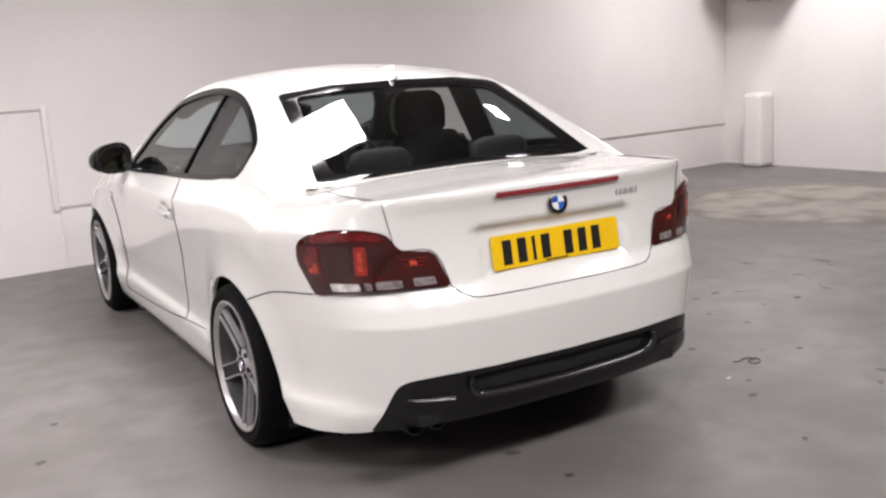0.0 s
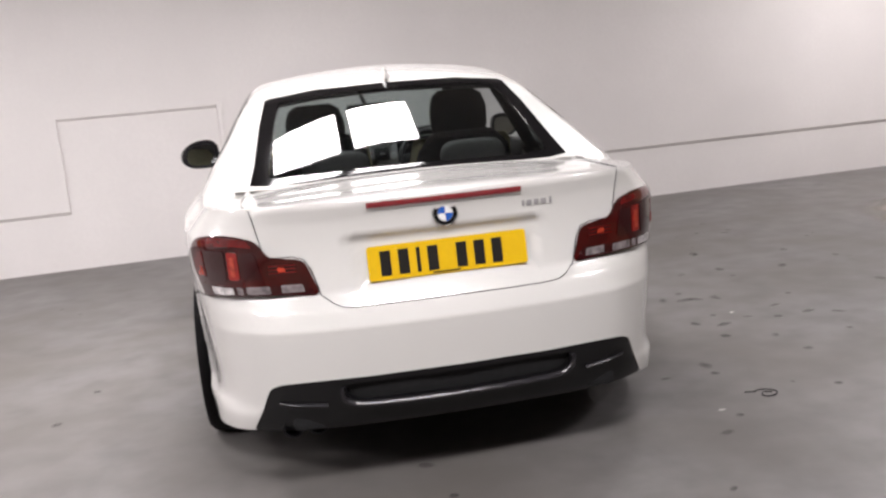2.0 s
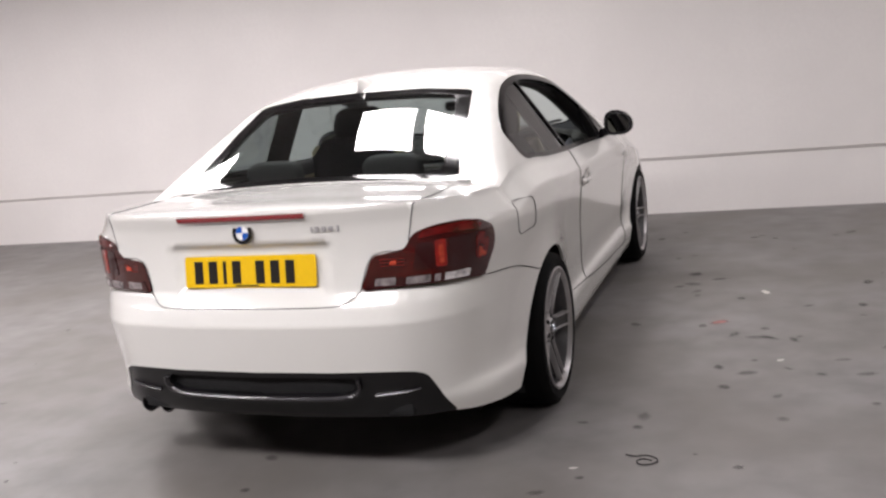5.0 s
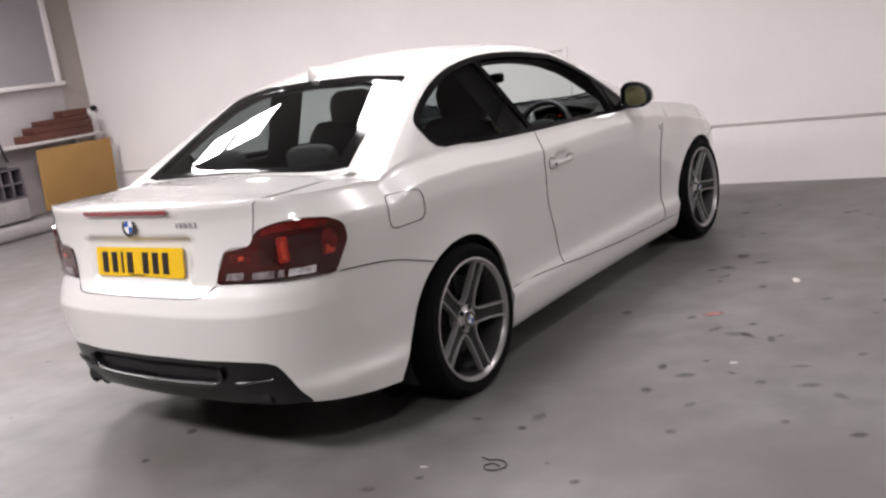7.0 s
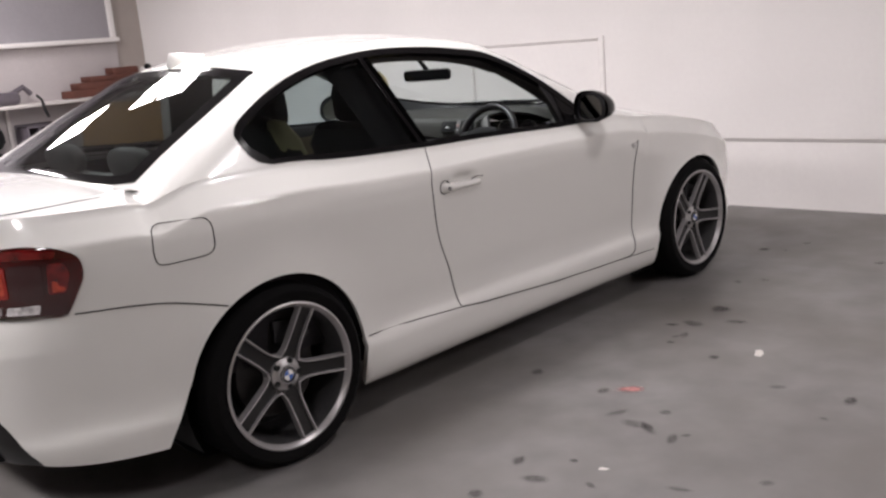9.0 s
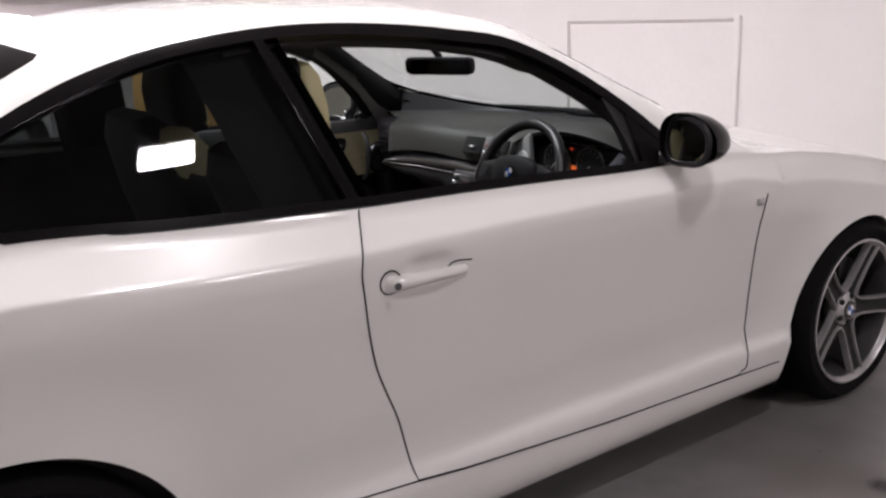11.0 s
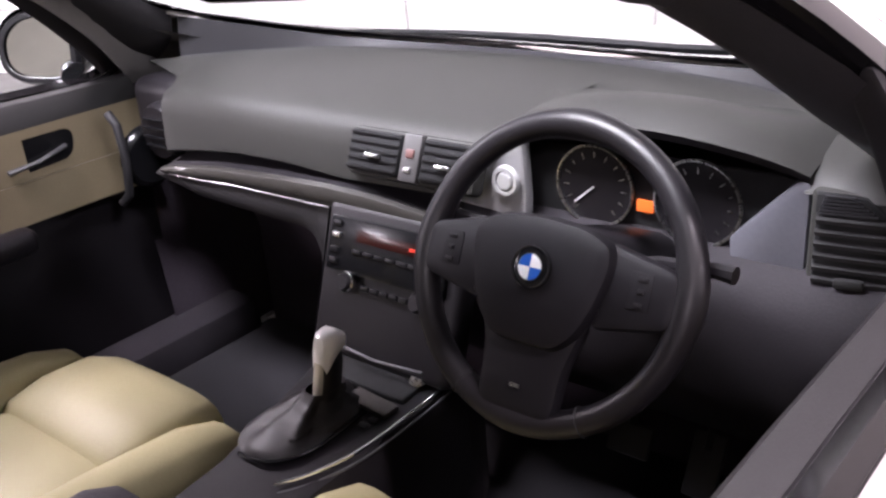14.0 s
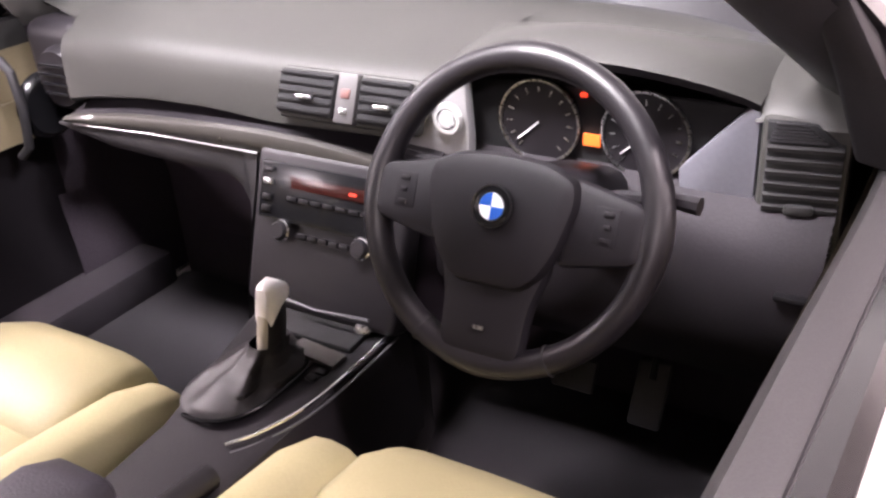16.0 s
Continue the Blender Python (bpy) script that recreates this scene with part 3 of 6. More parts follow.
def sort_side(s, z):
    if s < 0 or s > LENGTH or z > top_z(s) + 1e-4 or z < bottom_z(s) - 1e-4 or inside(s, z, ARCH_R) or inside(s, z, ARCH_F):
        return None
    if inside(s, z, TAIL_LIGHT):
        return "light"
    if inside(s, z, FLAP):
        return "flap"
    if s < .8 and inside(s, z, DIFF):
        return "insert" if inside(s, z, INSERT) else "diffuser"
    if s < 1.42 and inside(s, z, BUMPER):
        return "bumper"
    if inside(s, z, LID):
        return "lid"
    if inside(s, z, SKIRT):
        return "skirt"
    if inside(s, z, DOOR):
        return "door"
    return "wing" if s > run_y(1.6) else "quarter"


pts = []
ns = int(LENGTH / .03)
for i in range(ns + 1):
    s = LENGTH * i / ns
    lo, hi = bottom_z(s), top_z(s)
    k = 30
    for j in range(k + 1):
        pts.append((s, lo + (hi - lo) * j / k))
pts += [(run_y(.82 + .0127 * i), .776 + .0083 * j) for i in range(14) for j in range(10)]
ring = [(s, top_z(s)) for s in [LENGTH * i / ns for i in range(ns + 1)]] + [(s, bottom_z(s)) for s in [LENGTH * i / ns for i in range(ns, -1, -1)]]
crease_lines = []
for d in (-.010, -.004, .004, .010):
    run = [(LENGTH * i / ns, top_z(LENGTH * i / ns) - CREASE / shoulder_scale(outline(LENGTH * i / ns)[1]) + d) for i in range(ns + 1) if run_y(-.75) < LENGTH * i / ns < run_y(3.1)]
    crease_lines.append(run + run[-2:0:-1])
for z in (.578, .587, .594, .604):
    run = [(1.3 * i / 40, z) for i in range(41)]
    crease_lines.append(run + run[-2:0:-1])
SIDE = chart(pts, [*crease_lines, ARCH_R, ARCH_F, TAIL_LIGHT, FLAP, BUMPER, DIFF, INSERT, LID, DOOR, SKIRT, ring], sort_side, flank)

# plan chart: bonnet, boot lid, roof and glass
EDGE = []
for i in range(ns + 1):
    s = LENGTH * i / ns
    EDGE.append(flank(s, top_z(s))[:2])
DLO_YZ = smooth_line([(.005, 1.075), (.0, 1.105), (.04, 1.145), (.177, 1.215), (.30, 1.262), (.46, 1.302), (.67, 1.328), (.85, 1.333), (1.05, 1.322), (1.2, 1.304), (1.33, 1.283),
                      (1.45, 1.234), (1.57, 1.163), (1.70, 1.06), (1.80, .957)], 3)


def belt_x(y):
    side = [p for p in EDGE if p[0] > .5]
    return float(np.interp(y, [p[1] for p in side], [p[0] for p in side]))


DLO = loop_yz(DLO_YZ) + [(belt_x(y) - .002, y) for y in [1.74 - .03 * i for i in range(56)]] + loop_yz([(.045, 1.012), (.02, 1.035)])
GLASS_IN = shrink(DLO, lambda p: .010 if p[0] > belt_x(p[1]) - .006 and p[1] > .08 else .022)
REAR = [(0, -.373), (.2, -.371), (.4, -.36), (.52, -.341), (.603, -.310), (.58, -.2), (.545, .05), (.512, .235), (.49, .25), (.3, .222), (0, .195)]
REAR_IN = [(0, -.335), (.3, -.331), (.44, -.317), (.525, -.294), (.530, -.26), (.486, .05), (.458, .175), (.44, .188), (.3, .172), (0, .147)]
SCREEN = [(0, 2.12), (.3, 2.09), (.5, 2.02), (.64, 1.91), (.70, 1.82), (.672, 1.73), (.60, 1.52), (.548, 1.40), (.45, 1.385), (.25, 1.38), (0, 1.375)]
SCREEN_IN = [(0, 2.117), (.3, 2.087), (.5, 2.016), (.633, 1.905), (.66, 1.81), (.625, 1.70), (.56, 1.52), (.515, 1.435), (.4, 1.42), (.25, 1.415), (0, 1.41)]
BOOT = [(-.01, -.376), (.3, -.368), (.5, -.347), (.613, -.322), (.616, -.5), (.618, -.7), (.618, -1.0), (-.01, -1.0)]
BONNET = [(-.01, 2.14), (.3, 2.12), (.5, 2.06), (.62, 2.0), (.70, 2.05), (.74, 2.3), (.72, 2.8), (.62, 3.15), (.5, 3.26), (-.01, 3.3)]


def post_y(x):
    """Front edge of the centre post, which leans back towards the roof."""
    return .772 - .433 * (.80 - x)


def sort_plan(x, y):
    if x < 0 or not inside(x, y, PLAN_RING):
        return None
    if inside(x, y, DLO):
        if inside(x, y, GLASS_IN):
            return "quarter_glass" if y < post_y(x) - .022 else ("pillar_b" if y < post_y(x) else ("opening" if y < 1.64 else ("sail_rear" if y < 1.72 else "sail")))
        return "surround"
    if inside(x, y, REAR):
        return "rear_glass" if inside(x, y, REAR_IN) else "rear_band"
    if inside(x, y, SCREEN):
        return "screen" if inside(x, y, SCREEN_IN) else "screen_band"
    if inside(x, y, BOOT):
        return "boot"
    if inside(x, y, BONNET):
        return "bonnet"
    if 1.90 < y < 2.2 and x < .64:
        return "cowl"
    return "roof" if -.5 < y < 2.2 else ("wing_top" if y > 1 else "quarter_top")


PLAN_RING = [(-.001, EDGE[0][1])] + EDGE + [(-.001, EDGE[-1][1])]
pts = [(x * .0285, -.95 + y * .03) for x in range(0, 31) for y in range(0, 147)]
pts = [p for p in pts if inside(p[0] + 1e-4, p[1], PLAN_RING)]
PLAN = chart(pts, [PLAN_RING, DLO, GLASS_IN, REAR, REAR_IN, SCREEN, SCREEN_IN, BOOT, BONNET, [(.5, post_y(.5) - .022), (.9, post_y(.9) - .022)], [(.5, post_y(.5)), (.9, post_y(.9))], [(.5, 1.64), (.9, 1.64)], [(.5, 1.72), (.9, 1.72)]],
             sort_plan, lambda x, y: (x, y, skin_z(x, y)))


def both(name, reg, mat, parent, **kw):
    """The two halves of a middle part as one mesh."""
    p = [q.copy() for q in reg[0]]
    n = [q.copy() for q in reg[1]]
    f = [list(t) for t in reg[2]]
    k = len(p)
    p2 = p + [Vector((-q.x, q.y, q.z)) for q in p]
    n2 = n + [Vector((-q.x, q.y, q.z)) for q in n]
    for i, q in enumerate(p):
        if abs(q.x) < .002:
            n2[i] = Vector((0, n2[i].y, n2[i].z)).normalized()
            n2[i + k] = n2[i].copy()
    f2 = f + [[t[2] + k, t[1] + k, t[0] + k] for t in f]
    return panel(name, (p2, n2, f2), mat, parent, **kw)


for side, word in ((1, "driver's"), (-1, "passenger's")):
    panel("rear_wing", SIDE["quarter"], PAINT, car, mirror=side, thick=.012)
    panel("front_wing", SIDE["wing"], PAINT, car, mirror=side, thick=.012)
    panel("side_skirt", SIDE["skirt"], PAINT, car, mirror=side, thick=.02)
    if side > 0:
        flap = panel("fuel_flap", SIDE["flap"], PAINT, car, mirror=side)
    else:
        panel("rear_wing_infill", SIDE["flap"], PAINT, car, mirror=side)
    panel("window_surround", PLAN["surround"], SURROUND, car, mirror=side, offset=.002, thick=.02, label="gloss black window surround")
    ob = panel("quarter_window", PLAN["quarter_glass"], GLASS_DARK, car, mirror=side, offset=-.006, label="dark tinted rear quarter glass")
    ob.visible_shadow = False
    if side < 0:
        ob = panel("door_window", PLAN["opening"], GLASS, car, mirror=side, offset=-.006, label="clear door glass, shut")
        ob.visible_shadow = False
    if side > 0:
        panel("mirror_sail", PLAN["sail_rear"], SURROUND, car, mirror=side, thick=.006)
    else:
        ob = panel("door_window_corner", PLAN["sail_rear"], GLASS, car, mirror=side, offset=-.006)
        ob.visible_shadow = False
        ob = panel("door_window_corner", PLAN["sail"], GLASS, car, mirror=side, offset=-.006)
        ob.visible_shadow = False
    if side > 0:
        panel("mirror_sail", PLAN["sail"], SURROUND, car, mirror=side, thick=.03, label="black corner panel that carries the mirror")
    panel("centre_pillar", PLAN["pillar_b"], BAND, car, mirror=side, offset=.003, thick=.03)
    panel("rear_wing_top", PLAN["quarter_top"], PAINT, car, mirror=side)
    panel("front_wing_top", PLAN["wing_top"], PAINT, car, mirror=side)
bumper = both("rear_bumper", SIDE["bumper"], PAINT, car, thick=.03)
both("diffuser", SIDE["diffuser"], material("valance_black", (.0045, .0043, .005), .3, spec=.35, grain=.2, scale=250, bump=.04), bumper, thick=.05, offset=-.004, label="dark grey plastic lower valance")
both("valance_mesh", SIDE["insert"], DARK, bumper, offset=-.022)
VALANCE_GLOSS = material("valance_gloss", (.018, .0165, .019), .2, spec=.5, grain=.15, scale=200)


def on_tail(x, z, out):
    p = flank(run_x(abs(x)), z, out)
    return math.copysign(p[0], x), p[1], z


lip = smooth_line([(-.385, .392), (-.388, .362), (-.368, .338), (-.32, .327), (-.2, .322), (0, .320), (.2, .322), (.32, .327), (.368, .338), (.388, .362), (.385, .392)], 4)
part("valance_lip", tube(bmesh.new(), [on_tail(x, z, .006) for x, z in lip], .011, 8, flat=.7), VALANCE_GLOSS, bumper, "glossy black lip round the mesh opening")
# thin paler rods that stand in for the highlight in each outer recess
for d in (-1, 1):
    slot = smooth_line([(.44, .333), (.50, .338), (.56, .343), (.60, .349)], 4)
    part("valance_highlight", tube(bmesh.new(), [on_tail(d * x, z, .002) for x, z in slot], lambda u: .009 - .005 * u, 8, flat=.6), VALANCE_GLOSS, bumper)
boot = both("boot_lid", SIDE["lid"], PAINT, car)
both("boot_lid_top", PLAN["boot"], PAINT, boot)
both("bonnet", PLAN["bonnet"], PAINT, car, thick=.003)
both("roof", PLAN["roof"], PAINT, car, thick=.01)
both("windscreen_cowl", PLAN["cowl"], PLASTIC, car, label="black plastic cowl below the windscreen")
both("rear_window_band", PLAN["rear_band"], BAND, car, offset=.001, thick=.012)
ob = both("rear_window", PLAN["rear_glass"], GLASS_REAR, car, offset=.001, label="clear rear window glass")
both("windscreen_band", PLAN["screen_band"], BAND, car, offset=.001, thick=.003)
ob = both("windscreen", PLAN["screen"], GLASS, car, offset=.001, label="clear windscreen glass")
# inner lining of roof and pillars
both("headlining", PLAN["roof"], LINER, car, flip=True, offset=.045, label="grey fabric headlining")


def on_flank(s, z):
    return flank(s, z, .0011)


def seam(name, pts, parent, r=.0022, where=on_flank, mirror=1, closed=False, mat=None):
    ps = []
    for a, b in pts:
        p = where(a, b)
        ps.append((p[0] * mirror, p[1], p[2]))
    part(name, tube(bmesh.new(), ps, r, 5, closed), mat or DARK, parent)


for side in (1, -1):
    door = panel("door", SIDE["door"], PAINT, car, mirror=side, thick=.03, label="white car door with its window %s" % ("lowered" if side > 0 else "shut"))
    seam("door_seam", [(run_y(.764), top_z(run_y(.764)) - .003)] + [p for p in DOOR if p[1] < top_z(p[0]) - .004][:-4], door, mirror=side, r=.0018)
    seam("skirt_seam", [(run_y(.37 + i * .07), float(np.interp(run_y(.37 + i * .07), [p[0] for p in SKIRT[:8]], [p[1] for p in SKIRT[:8]]))) for i in range(28)], car, mirror=side)
    seam("bumper_seam", [p for p in BUMPER if .9 < p[0] < 1.40 and p[1] > .5], bumper, mirror=side)
    lower_run = [flank(p[0], p[1], .001) for p in smooth_line(LID[0:5], 4) + LID[5:10] if p[1] < .94] + [flank(.646, .955, .001), flank(.650, .968, .001)]
    upper_run = [(x, y, skin_z(x, y) + .001) for x, y in ((.622, -.775), (.628, -.72), (.632, -.62), (.626, -.5), (.619, -.42))]
    part("boot_seam", tube(bmesh.new(), [(p[0] * side, p[1], p[2]) for p in smooth_line([Vector(p) for p in lower_run + upper_run], 3)], .0016, 5), DARK, boot)
    # tail light with inner lamps
    tail = panel("tail_light", SIDE["light"], LENS_RED, car, mirror=side, offset=.006, thick=.014, label="dark red tail light with a clear reversing strip")

    def lamp_patch(name, loop, mat, off=.0085):
        xs_, ys_ = [p[0] for p in loop], [p[1] for p in loop]
        g = [(min(xs_) + (max(xs_) - min(xs_)) * i / 10, min(ys_) + (max(ys_) - min(ys_)) * j / 6) for i in range(11) for j in range(7)]
        g = [p for p in g if inside(p[0], p[1], loop)]
        reg = chart(g, [loop], lambda a, b: "r" if inside(a, b, loop) else None, flank)["r"]
        panel(name, reg, mat, tail, mirror=side, offset=off, thick=.002)
    for xa, xb, m_ in ((.475, .558, LENS_GREY), (.592, .690, LENS_GREY), (.698, .728, LENS_GREY), (.738, .845, LENS_CLEAR)):
        lamp_patch("reversing_lens", rounded([(xa, .705), (xa + .007, .729), (xb, .731), (xb - .006, .705)], .005), m_, .0095)
    lamp_patch("smoked_base", [(.440, .6935), (.470, .735), (.91, .737), (.915, .6925)], LENS_DARK, .0082)
    lamp_patch("brake_lens", rounded([(.712, .753), (.716, .842), (.757, .844), (.755, .753)], .010), LENS_BRIGHT)
    lamp_patch("reflector", rounded([(.727, .764), (.729, .826), (.746, .828), (.745, .764)], .005), LENS_CORE, .0100)
    lamp_patch("brake_lens", rounded([(.872, .757), (.880, .845), (.925, .842), (.938, .81), (.920, .757)], .012), LENS_PINK)
    lamp_patch("reflector", rounded([(.884, .763), (.886, .796), (.900, .792), (.904, .778), (.920, .776), (.917, .763)], .004), LENS_CORE, .0100)
    lamp_patch("top_lens", rounded([(.655, .853), (.672, .879), (.73, .886), (.83, .887), (.91, .874), (.90, .856), (.80, .862), (.72, .860)], .006), LENS_PINK, .0084)
    lamp_patch("reflector", rounded([(.535, .772), (.540, .786), (.566, .788), (.564, .772)], .004), LENS_CORE, .0100)
    for cz in (.768, .779, .790):
        lamp_patch("reflector", rounded([(.500, cz), (.502, cz + .004), (.600, cz + .004), (.600, cz)], .0015), LENS_PINK, .0098)
    lamp_patch("smoked_lens", rounded([(.766, .748), (.768, .848), (.866, .846), (.860, .748)], .012), LENS_DARK)
    lamp_patch("smoked_lens", rounded([(.625, .752), (.650, .84), (.705, .842), (.702, .752)], .015), LENS_DARK)
seam("flap_seam", FLAP, flap, closed=True, r=.0016)

# brake strip on the lid's edge
bm = bmesh.new()
rows = []
for zz, oo in ((.947, .002), (.949, .008), (.957, .010), (.965, .008), (.967, .002)):
    rows.append([(sx * flank(run_x(abs(xx)), zz, oo)[0], flank(run_x(abs(xx)), zz, oo)[1], zz) for i in range(25) for xx in [-.252 + .504 * i / 24] for sx in [1 if xx > 0 else -1]])
grid(bm, rows)
bmesh.ops.recalc_face_normals(bm, faces=bm.faces)
part("brake_strip", bm, BRAKE_RED, boot, "long thin red brake light strip")


def roundel(parent, m, r, name="badge"):
    """A round badge with four quarters, as plain shapes."""
    base = part(name, disc(bmesh.new(), r, .006, m, 40, bevel=.0015), GLOSS_BLACK, parent, "round badge with blue and white quarters")
    bm = lathe(bmesh.new(), [(r * .99, .002), (r * .96, .0045), (r * .92, .0045), (r * .90, .003)], m, 40)
    part("ring", bm, CHROME, base)
    bm = lathe(bmesh.new(), [(r * .66, .003), (r * .64, .0045), (r * .60, .0045), (r * .59, .003)], m, 40)
    part("ring", bm, CHROME, base)
    for k in range(4):
        bm = bmesh.new()
        a0 = math.pi / 2 * k
        prism(bm, [(0, 0)] + [(r * .6 * math.cos(a0 + math.pi / 2 * i / 10), r * .6 * math.sin(a0 + math.pi / 2 * i / 10)) for i in range(11)], .002, m @ pose(0, 0, .0036))
        part("quarter", bm, BADGE_WHITE if k % 2 == 0 else BLUE, base)
    return base


by = flank(0, .905)[1]
roundel(boot, pose(0, by - .003, .905, 90 - 6, 0, 0), .041)
# plate on its hollow
plate_m = pose(0, flank(0, .768)[1] - .006, .768, 82, 0, 0)
plate = part("number_plate", prism(bmesh.new(), rounded([(-.26, -.0555), (.26, -.0555), (.26, .0555), (-.26, .0555)], .012), .006, plate_m), PLATE, car, "yellow plate with black bars on the boot lid", smooth=False)
x = -.228
for w in (.034, .034, .012, .034, .0, .034, .034, .034):
    if w:
        part("bar", boxed((w, .079, .002), plate_m @ pose(x + w / 2 + .008, -.002, .004)), BAR_BLACK, plate, smooth=False)
        x += w + .0245
    else:
        x += .035
part("bar", boxed((.09, .005, .0015), plate_m @ pose(-.01, -.049, .0036)), BAR_BLACK, plate, smooth=False)
# model badge as plain bars
x = .26
for w, h in ((.007, .020), (.016, .018), (.016, .018), (.017, .018), (.008, .022)):
    part("model_badge", boxed((w, .004, h), pose(x, flank(run_x(x), .907)[1] - .001, .907), .001), material("badge_grey", (.34, .33, .335), .35, metal=.2), boot, "chrome model badge as plain bars")
    x += w / 2 + .0165
# exhaust
for ex in (-.47, -.55):
    part("exhaust_tip", lathe(bmesh.new(), [(.028, -.12), (.034, -.06), (.034, .02), (.029, .022), (.027, -.1), (0, -.1)], pose(ex, -.805, .250, 90, 0, 0), 24), SATIN_BLACK, car, "dark metal exhaust tip")
# aerial fin
bm = bmesh.new()
rows = []
for i in range(11):
    u = i / 10
    y = .205 + .17 * u
    h = .056 * (1 - u) ** 1.1 * min(1, u * 8 + .25)
    w = .030 * math.sin(math.pi * min(max(u * .9 + .08, 0), 1)) + .004
    z0 = skin_z(0, y) - .006
    rows.append([(-w, y, z0), (-w * .6, y - .01, z0 + h * .6), (0, y - .016, z0 + h + .006), (w * .6, y - .01, z0 + h * .6), (w, y, z0)])
grid(bm, rows)
bmesh.ops.recalc_face_normals(bm, faces=bm.faces)
part("aerial_fin", bm, PAINT, car)


# ---- wheels ----
def wheel(x, y, side, turn, width, R):
    m = pose(x, y, R - .003, 0, 90 * side, 0)
    hub = empty("wheel", parent=car)
    t = width / 2
    tyre = lathe(bmesh.new(), [(.240, -t + .012), (.258, -t), (.287, -t - .004), (.305, -t + .012), (R - .002, -t + .03), (R, -t * .5), (R, t * .5), (R - .002, t - .03), (.305, t - .012), (.287, t + .004), (.258, t), (.240, t - .012)], m, 64)
    tyre = part("tyre", tyre, RUBBER, hub, "black low-profile tyre")
    rim = part("rim", lathe(bmesh.new(), [(.249, t - .004), (.251, t + .002), (.245, t + .004), (.238, t - .002), (.232, t - .014)], m, 64), ALLOY, hub, "silver ten-spoke alloy rim")
    part("barrel", lathe(bmesh.new(), [(.232, t - .014), (.228, t - .03), (.222, -t * .3), (.218, -t + .02)], m, 64), BARREL, rim)
    for k in range(5):
        a = radians(turn) + 2 * math.pi * k / 5

        def on_wheel(lx, ly, h):
            return m @ Vector((lx * math.cos(a) - ly * math.sin(a), lx * math.sin(a) + ly * math.cos(a), h))

        def face(r):
            """Height of the spokes' face at a radius."""
            return t - .036 + .032 * min(max((r - .05) / .19, 0), 1) ** 1.3
        # sunk dark web between two bright ridges that fork at the hub
        bm = bmesh.new()
        rows = []
        for i in range(10):
            r = .045 + .195 * i / 9
            hw = .0245 + .003 * i / 9
            rows.append([on_wheel(r, -hw, face(r) - .030), on_wheel(r, -hw, face(r) - .010), on_wheel(r, 0, face(r) - .013), on_wheel(r, hw, face(r) - .010), on_wheel(r, hw, face(r) - .030)])
        grid(bm, rows)
        bmesh.ops.recalc_face_normals(bm, faces=bm.faces)
        spoke = part("spoke", bm, SPOKE_DARK, rim, "dark grey spoke with two bright machined ridges")
        for d in (-1, 1):
            bm = bmesh.new()
            rows = []
            line = [Vector(q) for q in smooth_line(((.052, .039), (.062, .0355), (.077, .0292), (.10, .0262), (.14, .0252), (.19, .0258), (.241, .0275)), 4)]
            for i, c in enumerate(line):
                p, q = line[max(i - 1, 0)], line[min(i + 1, len(line) - 1)]
                along = (q - p).normalized()
                cross_ = Vector((-along.y, along.x))
                w = .0048 - .0020 * min(i / 8, 1) + .0010 * i / len(line)
                h = face(c.x)
                rows.append([on_wheel(*((c + cross_ * du) * 1.0).to_tuple(), h + dh) if d > 0 else on_wheel((c + cross_ * du).x, -(c + cross_ * du).y, h + dh)
                             for du, dh in ((-w * 1.5, -.030), (-w, -.005), (-w * .6, 0), (w * .6, 0), (w, -.005), (w * 1.5, -.024))])
            grid(bm, rows)
            bmesh.ops.recalc_face_normals(bm, faces=bm.faces)
            part("ridge", bm, ALLOY, spoke)
        part("wheel_bolt", disc(bmesh.new(), .010, .02, m @ pose(.047 * math.cos(a), .047 * math.sin(a), t - .042), 12), DARK, rim)
    part("hub", lathe(bmesh.new(), [(.0, t - .030), (.034, t - .030), (.038, t - .035), (.056, t - .040), (.060, t - .055), (.058, t - .09)], m, 40), ALLOY, rim)
    roundel(rim, m @ pose(0, 0, t - .027, 0, 0, 90 * side), .030, "hub_badge")
    part("brake_disc", lathe(bmesh.new(), [(.06, t - .10), (.155, t - .10), (.158, t - .105), (.158, t - .125), (.06, t - .125)], m, 48), DISC, hub, "worn grey brake disc")
    cal = bmesh.new()
    prism(cal, [(.10 * math.cos(q), .10 * math.sin(q)) for q in [2.2 + .12 * i for i in range(9)]] + [(.175 * math.cos(q), .175 * math.sin(q)) for q in [3.16 - .12 * i for i in range(9)]], .07, m @ pose(0, 0, t - .11, 0, 0, 0))
    part("brake_caliper", cal, PLASTIC, hub)
    part("wheel_back", disc(bmesh.new(), .207, .01, m @ pose(0, 0, -t + .05), 40), DARK, hub)


for side in (1, -1):
    wheel(.752 * side, 0, side, 12 if side > 0 else 40, .235, .311)
    wheel(.762 * side, 2.66, side, 12 if side > 0 else 40, .205, .319)
    # arch liners and floor
    for yc, r in ((0, .352), (2.66, .347)):
        bm = bmesh.new()
        rows = []
        for xx in (.795, .55):
            rows.append([(xx * side, yc + (r + .004) * math.cos(math.pi * (i / 24 * 1.3 - .15)), .30 + (r + .004) * math.sin(math.pi * (i / 24 * 1.3 - .15))) for i in range(25)])
        rows.append([(.55 * side, yc, .30)] * 25)
        grid(bm, rows[:2])
        disc(bm, r, .01, pose(.545 * side, yc, .30, 0, 90, 0), 40)
        part("arch_liner", bm, DARK, car)
    part("arch_filler", boxed((.16, .26, .36), pose(.675 * side, -.475, .40), .02), DARK, car)
